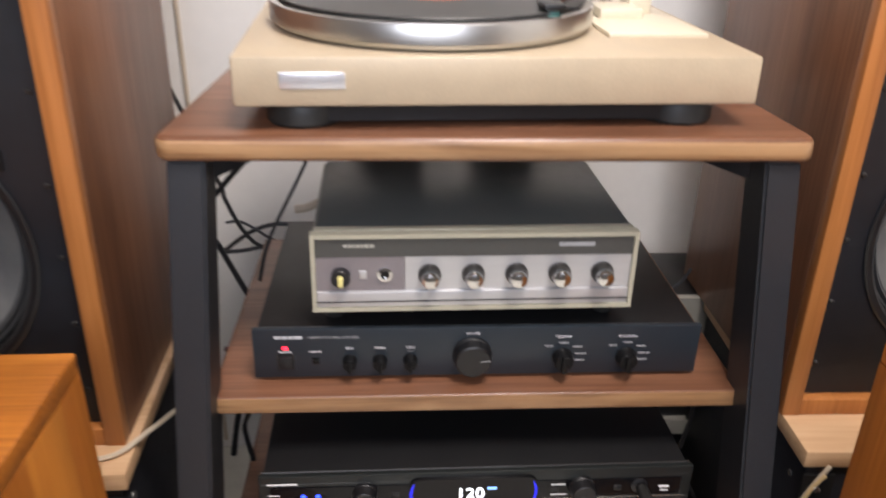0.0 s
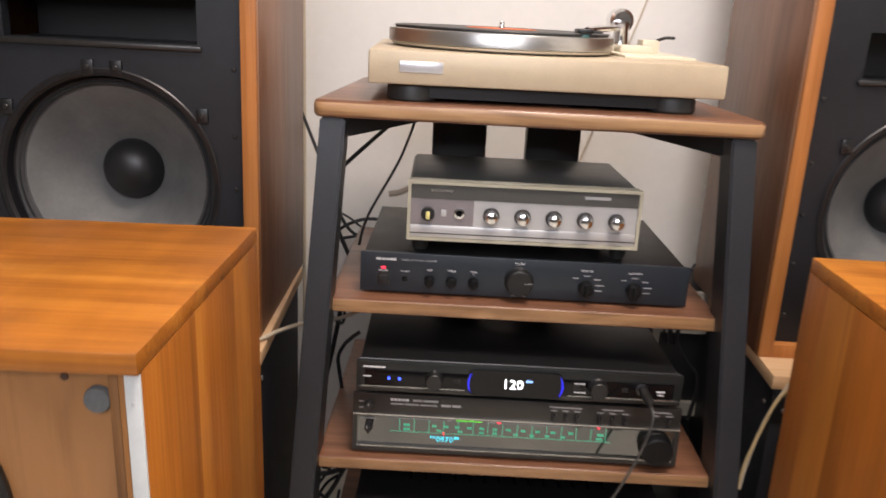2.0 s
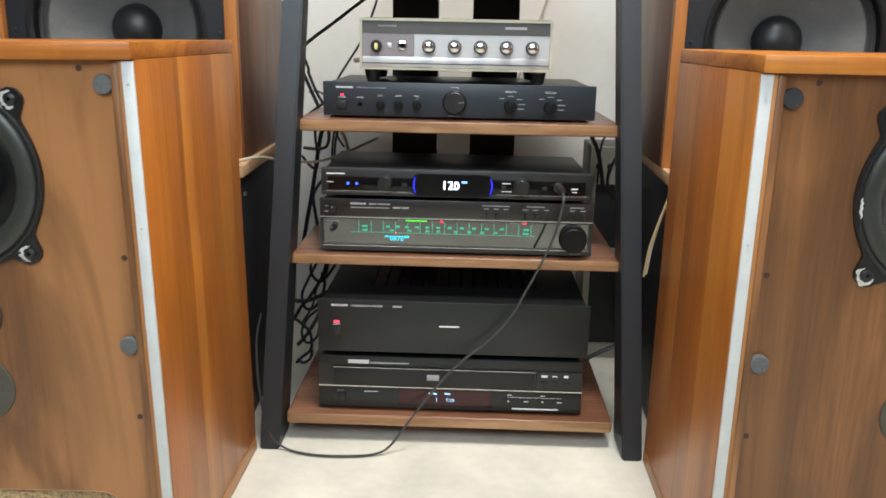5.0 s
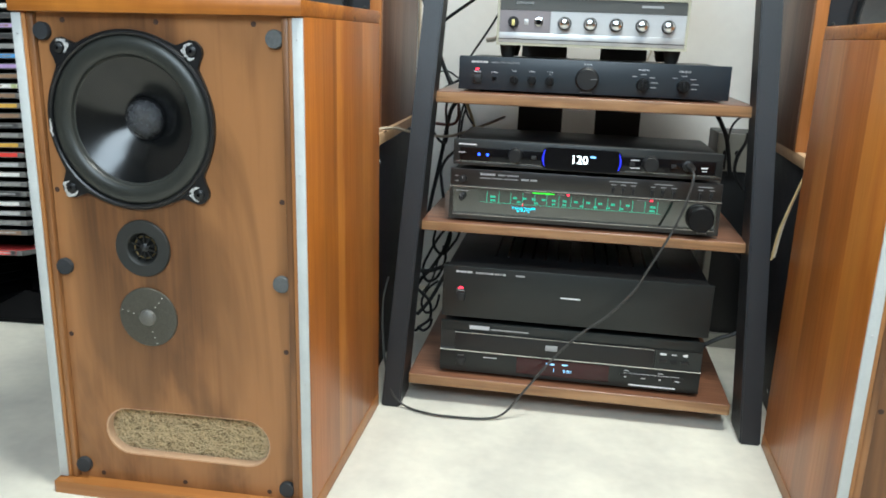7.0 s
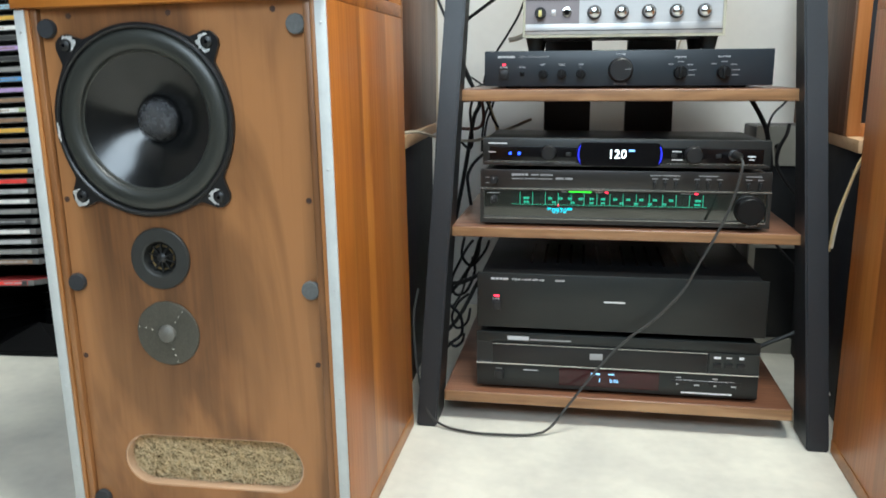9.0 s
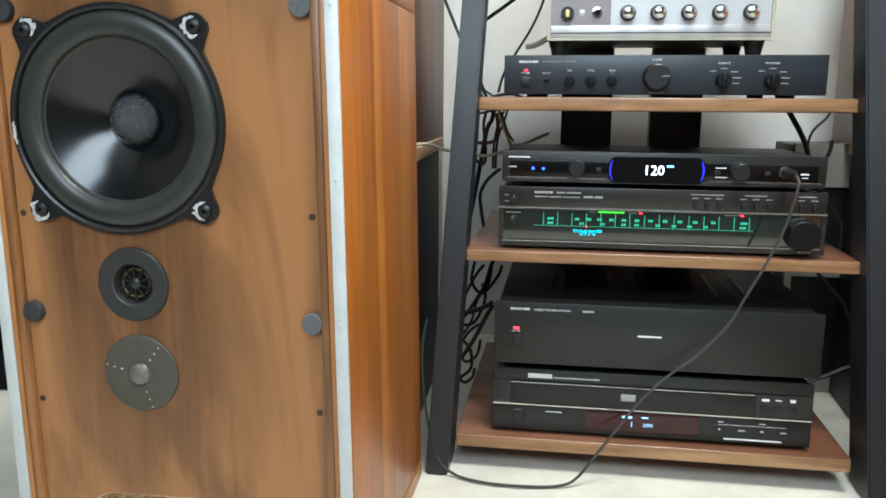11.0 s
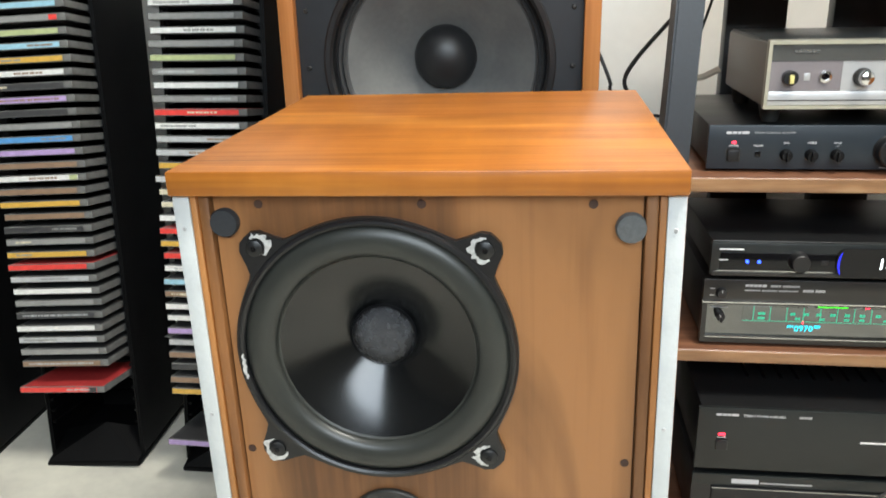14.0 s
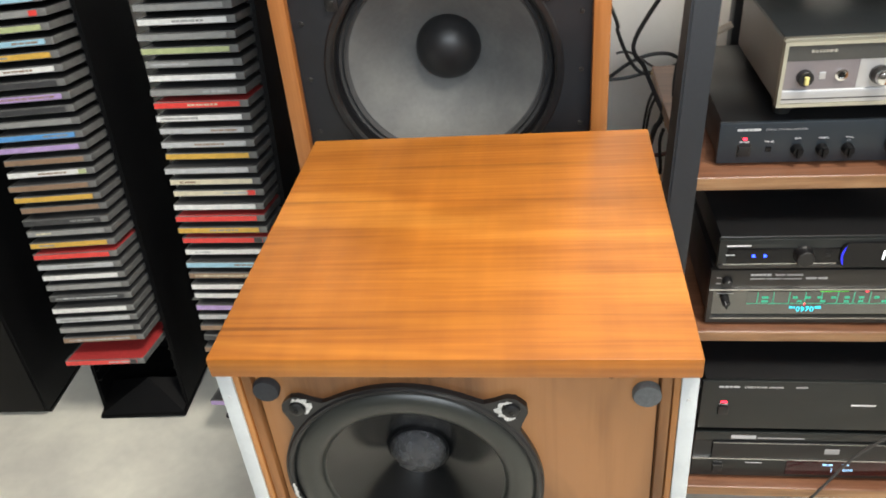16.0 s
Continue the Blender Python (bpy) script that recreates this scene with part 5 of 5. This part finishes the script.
def disc_case(m, colour):
    c = new("disc_case", case_mesh)
    c.matrix_basis = m
    tagged(c, colour + " spined compact disc case in a black tower", "disc case", "cases in the disc towers")
    for nm, me in (("spine", spine_mesh), ("sleeve", sleeve_mesh)):
        p = new(nm, me)
        p.parent = c
        p.material_slots[0].link = "OBJECT"
        # black sleeve tops stand in for shade from the case above
        p.material_slots[0].material = SPINE_MATS[colour if nm == "spine" else "maroon" if colour == "red" else "black"]
        if nm == "spine":
            spine = p
    kind = title_rnd.randrange(9)
    if kind < 5:
        t = tagged(new("title", title_meshes[kind]), kind="stuff")
        t.parent = spine
        t.material_slots[0].link = "OBJECT"
        t.material_slots[0].material = SPINE_MATS[title_rnd.choice(("grey", "grey", "brown", "silver") if colour in PALE else ("silver", "silver", "cream", "grey"))]
    if title_rnd.random() < 0.12:
        t = new("edge_sticker", title_meshes[5])
        t.parent = spine
        t.material_slots[0].link = "OBJECT"
        t.material_slots[0].material = SPINE_MATS[title_rnd.choice(("red", "olive", "sky blue", "yellow", "black", "silver"))]
    return c


ORDER_1 = "brown grey silver white black grey white silver red yellow grey black brown yellow brown white brown lilac blue grey black lilac black white yellow sky_blue olive grey sky_blue silver grey white brown black silver grey white cream black grey".split()
ORDER_2 = "yellow brown black brown silver lilac white white brown sky_blue white red yellow red white cream cream silver yellow silver silver white red grey white grey olive grey white grey white olive grey white black silver grey white red grey".split()
T1, T2 = pose(-1.157, 0.070, 0.001, -LEAN_BACK, -2.2, 2), pose(-0.920, 0.072, 0, -LEAN_BACK, 0, 0)
disc_tower(T1, "black plastic disc tower filled with compact disc cases")
disc_tower(T2, "black plastic disc tower, full but for its lowest slots")
rnd = random.Random(11)


def fill(m, order, z0):
    for i, c in enumerate(order):
        if z0 + 0.0195 * i > TOWER_TOP - 0.016:
            continue
        disc_case(m @ pose(rnd.uniform(-0.0012, 0.0012), -0.052 + rnd.uniform(-0.005, 0.004), z0 + 0.0195 * i, 0, 0, rnd.uniform(-0.5, 0.5)), c.replace("_", " "))


strip = thing("card_strip", T2 @ pose(-0.098, 0.050, 0), "thin grey card strip poking out of the disc tower", "card")
part("card", bx(-0.030, 0.0275, 0, 0.016, 0.2080, 0.2092), CASE_GREY, strip)
fill(T1, ORDER_1, 0.1860)
disc_case(T1 @ pose(-0.006, -0.060, 0.1455, 0, 0, -1), "red")
fill(T2, ORDER_2, 0.1480)
disc_case(T2 @ pose(-0.003, -0.070, 0.0700, 0, 0, -2), "lilac")

cab = thing("black_cabinet", pose(-1.440, 0.056, 0, 0, 0, 2), "tall plain black cabinet beside the disc towers", "cabinet")
part("body", bx(-0.10, 0.10, 0.004, 0.46, 0.006, 1.08, bevel=0.004), TOWER_BLACK, cab)
part("door", bx(-0.097, 0.097, 0.0, 0.0038, 0.012, 1.075, bevel=0.001), TOWER_BLACK, cab)
part("plinth", bx(-0.10, 0.10, 0.012, 0.46, 0, 0.006), TOWER_BLACK, cab)


# ---- cables and odds and ends ----
mic = thing("microphone_lead", pose(0, 0, 0), "black lead plugged into the processor, trailing to the floor", "cable")
part("plug", lt([(0, 0), (0.0055, 0), (0.0062, -0.012), (0.0062, -0.028), (0.0042, -0.036), (0.0028, -0.046), (0, -0.046)], (0.163, -0.056, eqz + 0.0265), "y", 16), GREY_METAL, mic)
tube("lead", [(0.163, -0.098, eqz + 0.0265), (0.164, -0.112, eqz + 0.018), (0.160, -0.112, 0.395), (0.150, -0.108, 0.355), (0.132, -0.108, 0.312), (0.112, -0.106, 0.270), (0.092, -0.106, 0.230), (0.055, -0.106, 0.186), (0.018, -0.108, 0.155), (-0.014, -0.112, 0.122), (-0.045, -0.125, 0.085), (-0.075, -0.135, 0.045), (-0.100, -0.140, 0.012), (-0.125, -0.150, 0.004), (-0.172, -0.158, 0.004), (-0.225, -0.156, 0.004), (-0.270, -0.140, 0.006), (-0.296, -0.132, 0.030), (-0.316, -0.105, 0.09), (-0.327, -0.07, 0.16), (-0.325, -0.04, 0.20)], 0.0020, CABLE_GREY, mic)

tube("cable", [(0.216, 0.250, 0.558), (0.231, 0.250, 0.517), (0.243, 0.250, 0.495), (0.257, 0.250, 0.472), (0.271, 0.250, 0.440), (0.284, 0.250, 0.374)], 0.0045, CABLE_BLACK, None, "thick black cable dropping behind the upper shelf", "cable", "cables behind the rack")
tube("cable", [(0.312, 0.270, 0.512), (0.302, 0.270, 0.494), (0.282, 0.270, 0.471), (0.276, 0.270, 0.439), (0.275, 0.270, 0.382)], 0.0022, CABLE_BLACK, None, "black cable hanging behind the rack", "cable", "cables behind the rack")
tube("cable", [(0.306, 0.240, 0.459), (0.303, 0.240, 0.439), (0.292, 0.240, 0.414), (0.290, 0.240, 0.385), (0.303, 0.240, 0.360), (0.319, 0.240, 0.339), (0.333, 0.240, 0.321), (0.335, 0.240, 0.287), (0.327, 0.240, 0.238)], 0.0034, CABLE_BLACK, None, "black cable looping from the equipment frame", "cable", "cables behind the rack")
tube("cable", [(0.268, 0.210, 0.275), (0.296, 0.210, 0.238), (0.317, 0.210, 0.215), (0.339, 0.210, 0.190), (0.357, 0.210, 0.149)], 0.0030, CABLE_BLACK, None, "black cable hanging behind the rack", "cable", "cables behind the rack")
tube("cable", [(0.253, 0.150, 0.055), (0.283, 0.150, 0.073), (0.305, 0.150, 0.083), (0.332, 0.150, 0.097), (0.356, 0.150, 0.103)], 0.0040, CABLE_BLACK, None, "black cable crossing behind the disc player", "cable", "cables behind the rack")
tube("cable", [(-0.170, 0.342, 0.745), (-0.235, 0.290, 0.690), (-0.304, 0.200, 0.622), (-0.289, 0.200, 0.582), (-0.278, 0.200, 0.556), (-0.264, 0.200, 0.524), (-0.256, 0.200, 0.508)], 0.0034, CABLE_BLACK, None, "black cable hanging behind the rack", "cable", "cables behind the rack")
tube("cable", [(-0.254, 0.220, 0.503), (-0.257, 0.220, 0.488), (-0.265, 0.220, 0.472), (-0.272, 0.220, 0.435), (-0.281, 0.220, 0.381), (-0.289, 0.220, 0.337), (-0.297, 0.220, 0.298), (-0.304, 0.220, 0.258)], 0.0042, CABLE_BLACK, None, "black cable hanging behind the rack", "cable", "cables behind the rack")
tube("cable", [(-0.246, 0.180, 0.500), (-0.243, 0.180, 0.480), (-0.244, 0.180, 0.464), (-0.251, 0.180, 0.453), (-0.268, 0.180, 0.450), (-0.291, 0.180, 0.452)], 0.0032, CABLE_BROWN, None, "dark brown lead bent below the shelf", "cable", "cables behind the rack")
tube("cable", [(-0.290, 0.160, 0.440), (-0.278, 0.160, 0.424), (-0.267, 0.160, 0.416), (-0.262, 0.160, 0.421), (-0.261, 0.160, 0.440), (-0.265, 0.160, 0.481), (-0.261, 0.160, 0.503)], 0.0026, CABLE_BLACK, None, "black cable looped below the shelf", "cable", "cables behind the rack")
tube("cable", [(-0.234, 0.140, 0.411), (-0.244, 0.140, 0.403), (-0.258, 0.140, 0.388), (-0.267, 0.140, 0.367), (-0.265, 0.140, 0.343), (-0.260, 0.140, 0.311), (-0.256, 0.140, 0.280)], 0.0032, CABLE_BLACK, None, "black cable hanging behind the rack", "cable", "cables behind the rack")
tube("cable", [(-0.241, 0.200, 0.501), (-0.235, 0.200, 0.489), (-0.228, 0.200, 0.468), (-0.217, 0.200, 0.452)], 0.0020, CABLE_BLACK, None, "black cable hanging behind the rack", "cable", "cables behind the rack")
tube("cable", [(-0.245, 0.200, 0.253), (-0.253, 0.200, 0.232), (-0.264, 0.200, 0.196), (-0.290, 0.200, 0.152), (-0.307, 0.200, 0.132), (-0.324, 0.200, 0.102)], 0.0038, CABLE_BLACK, None, "black cable in the tangle beside the rack", "cable", "cables behind the rack")
tube("cable", [(-0.246, 0.180, 0.168), (-0.259, 0.180, 0.145), (-0.279, 0.180, 0.104), (-0.298, 0.180, 0.074), (-0.313, 0.180, 0.057)], 0.0042, CABLE_GREY, None, "grey cable in the tangle beside the rack", "cable", "cables behind the rack")
tube("cable", [(-0.310, 0.150, 0.123), (-0.302, 0.150, 0.117), (-0.282, 0.150, 0.096), (-0.280, 0.150, 0.062), (-0.299, 0.150, 0.043), (-0.310, 0.150, 0.031)], 0.0030, CABLE_BLACK, None, "black cable coiled on the lower shelf", "cable", "cables behind the rack")
tube("cable", [(-0.280, 0.190, 0.243), (-0.285, 0.190, 0.207), (-0.266, 0.190, 0.187), (-0.241, 0.190, 0.216), (-0.232, 0.190, 0.238)], 0.0028, CABLE_BLACK, None, "black cable looped under the middle shelf", "cable", "cables behind the rack")
tube("cable", [(-0.241, 0.120, 0.190), (-0.251, 0.120, 0.183), (-0.278, 0.120, 0.171), (-0.298, 0.120, 0.170), (-0.315, 0.120, 0.175)], 0.0040, CABLE_BLACK, None, "black cable in the tangle beside the rack", "cable", "cables behind the rack")
tube("cable", [(-0.267, 0.220, 0.231), (-0.280, 0.220, 0.214), (-0.298, 0.220, 0.179), (-0.310, 0.220, 0.149), (-0.303, 0.220, 0.120), (-0.281, 0.220, 0.127), (-0.264, 0.220, 0.168), (-0.269, 0.220, 0.197)], 0.0030, CABLE_BLACK, None, "black cable coiled beside the rack", "cable", "cables behind the rack")
tube("cable", [(-0.269, 0.170, 0.136), (-0.289, 0.170, 0.118), (-0.302, 0.170, 0.089), (-0.293, 0.170, 0.066), (-0.273, 0.170, 0.078), (-0.266, 0.170, 0.107)], 0.0026, CABLE_BLACK, None, "black cable coiled beside the rack", "cable", "cables behind the rack")
tube("cable", [(-0.251, 0.200, 0.230), (-0.256, 0.200, 0.202), (-0.275, 0.200, 0.173), (-0.286, 0.200, 0.132), (-0.307, 0.200, 0.097)], 0.0024, CABLE_GREY, None, "grey cable in the tangle beside the rack", "cable", "cables behind the rack")
tube("cable", [(-0.296, 0.100, 0.061), (-0.285, 0.100, 0.053), (-0.272, 0.100, 0.063), (-0.268, 0.100, 0.079)], 0.0028, CABLE_BLACK, None, "black cable end on the lower shelf", "cable", "cables behind the rack")
tube("cable", [(-0.500, 0.440, 0.900), (-0.430, 0.400, 0.840), (-0.324, 0.360, 0.616), (-0.313, 0.360, 0.579), (-0.299, 0.360, 0.544), (-0.284, 0.360, 0.519), (-0.268, 0.360, 0.506), (-0.249, 0.360, 0.507)], 0.0030, CABLE_BLACK, None, "black cable sagging beside the tall loudspeaker", "cable", "cables behind the rack")
tube("cable", [(-0.325, 0.380, 0.490), (-0.306, 0.380, 0.505), (-0.284, 0.380, 0.520), (-0.257, 0.380, 0.530), (-0.230, 0.380, 0.531), (-0.211, 0.380, 0.523)], 0.0032, CABLE_BLACK, None, "black cable curving behind the rack", "cable", "cables behind the rack")
tube("cable", [(-0.324, 0.370, 0.493), (-0.297, 0.370, 0.495), (-0.265, 0.370, 0.502), (-0.238, 0.370, 0.506), (-0.216, 0.370, 0.515)], 0.0030, CABLE_BLACK, None, "black cable curving behind the rack", "cable", "cables behind the rack")
tube("cable", [(-0.241, 0.340, 0.513), (-0.250, 0.340, 0.489), (-0.259, 0.340, 0.465), (-0.264, 0.340, 0.429), (-0.265, 0.340, 0.393)], 0.0024, CABLE_BLACK, None, "black cable hanging behind the rack", "cable", "cables behind the rack")
tube("cable", [(-0.235, 0.340, 0.515), (-0.246, 0.340, 0.479), (-0.255, 0.340, 0.455), (-0.259, 0.340, 0.426), (-0.260, 0.340, 0.393)], 0.0024, CABLE_BLACK, None, "black cable hanging behind the rack", "cable", "cables behind the rack")
tube("cable", [(-0.258, 0.330, 0.520), (-0.253, 0.330, 0.499), (-0.244, 0.330, 0.471), (-0.235, 0.330, 0.449), (-0.228, 0.330, 0.423)], 0.0036, CABLE_TAN, None, "tan twin wire hanging behind the rack", "cable", "cables behind the rack")
tube("cable", [(-0.314, 0.360, 0.542), (-0.296, 0.360, 0.544), (-0.277, 0.360, 0.534), (-0.258, 0.360, 0.520), (-0.242, 0.360, 0.513)], 0.0020, CABLE_GREY, None, "grey cable curving behind the rack", "cable", "cables behind the rack")
tube("cable", [(-0.203, 0.240, 0.611), (-0.190, 0.240, 0.613), (-0.178, 0.240, 0.618), (-0.165, 0.240, 0.625)], 0.0050, CABLE_WHITE, None, "pale thick lead behind the old amplifier", "cable", "cables behind the rack")
tube("speaker_wire", [(-0.40, -0.03, BOX_H + 0.003), (-0.36, -0.02, BOX_H + 0.004), (-0.335, 0.02, BOX_H + 0.004), (-0.31, 0.09, BOX_H - 0.01), (-0.25, 0.16, BOX_H - 0.02), (-0.16, 0.25, BOX_H + 0.012)], 0.0028, CABLE_WHITE, None, "off-white speaker wire across the box", "cable")
tube("speaker_wire", [(0.353, -0.055, 0.452), (0.343, -0.055, 0.432), (0.334, -0.055, 0.411), (0.323, -0.055, 0.373), (0.315, -0.055, 0.335), (0.310, -0.055, 0.292)], 0.0024, CABLE_WHITE, None, "off-white speaker wire hanging beside the box", "cable")
tube("speaker_wire", [(0.349, -0.058, 0.443), (0.337, -0.058, 0.424), (0.328, -0.058, 0.396), (0.318, -0.058, 0.361), (0.311, -0.058, 0.332), (0.306, -0.058, 0.288)], 0.0020, CABLE_TAN, None, "tan speaker wire hanging beside the box", "cable")
tube("wall_wire", [(-0.398, ROOM_Y1 - 0.005, 0.02), (-0.396, ROOM_Y1 - 0.005, 0.5), (-0.399, ROOM_Y1 - 0.005, 1.0), (-0.398, ROOM_Y1 - 0.005, 1.5)], 0.0035, CABLE_WHITE, None, "pale wire running up the wall", "cable")
tube("wall_wire", [(0.12, ROOM_Y1 - 0.02, 0.55), (0.20, ROOM_Y1 - 0.01, 0.80), (0.27, ROOM_Y1 - 0.006, 1.05), (0.30, ROOM_Y1 - 0.006, 1.4)], 0.0016, CABLE_WHITE, None, "thin pale wire slanting up the wall", "cable")
tube("cable", [(-0.16, 0.32, 0.75), (-0.19, 0.30, 0.66), (-0.235, 0.24, 0.575), (-0.245, 0.20, 0.535)], 0.0022, CABLE_BLACK, None, "black cable dropping to the upper shelf", "cable", "cables behind the rack")

ps = thing("power_supply", pose(0.325, 0.30, 0), "cream metal equipment frame behind the rack", "equipment frame")
part("frame", plate(rect_pts(-0.060, 0.070, 0, 0.450), [rect_pts(-0.048, 0.040, 0.24, 0.375), rect_pts(-0.048, 0.040, 0.03, 0.215)], 0, 0.012), CASE_GREY, ps)
part("body", bx(-0.055, 0.066, 0.012, 0.16, 0, 0.446, bevel=0.003), BLACK_METAL, ps)
for x in (-0.045, -0.022):
    part("bolt", lt([(0, -0.006), (0.004, -0.006), (0.006, -0.003), (0.006, 0.0), (0, 0.0)], (x, 0, 0.412), "y", 12), GREY_METAL, ps)
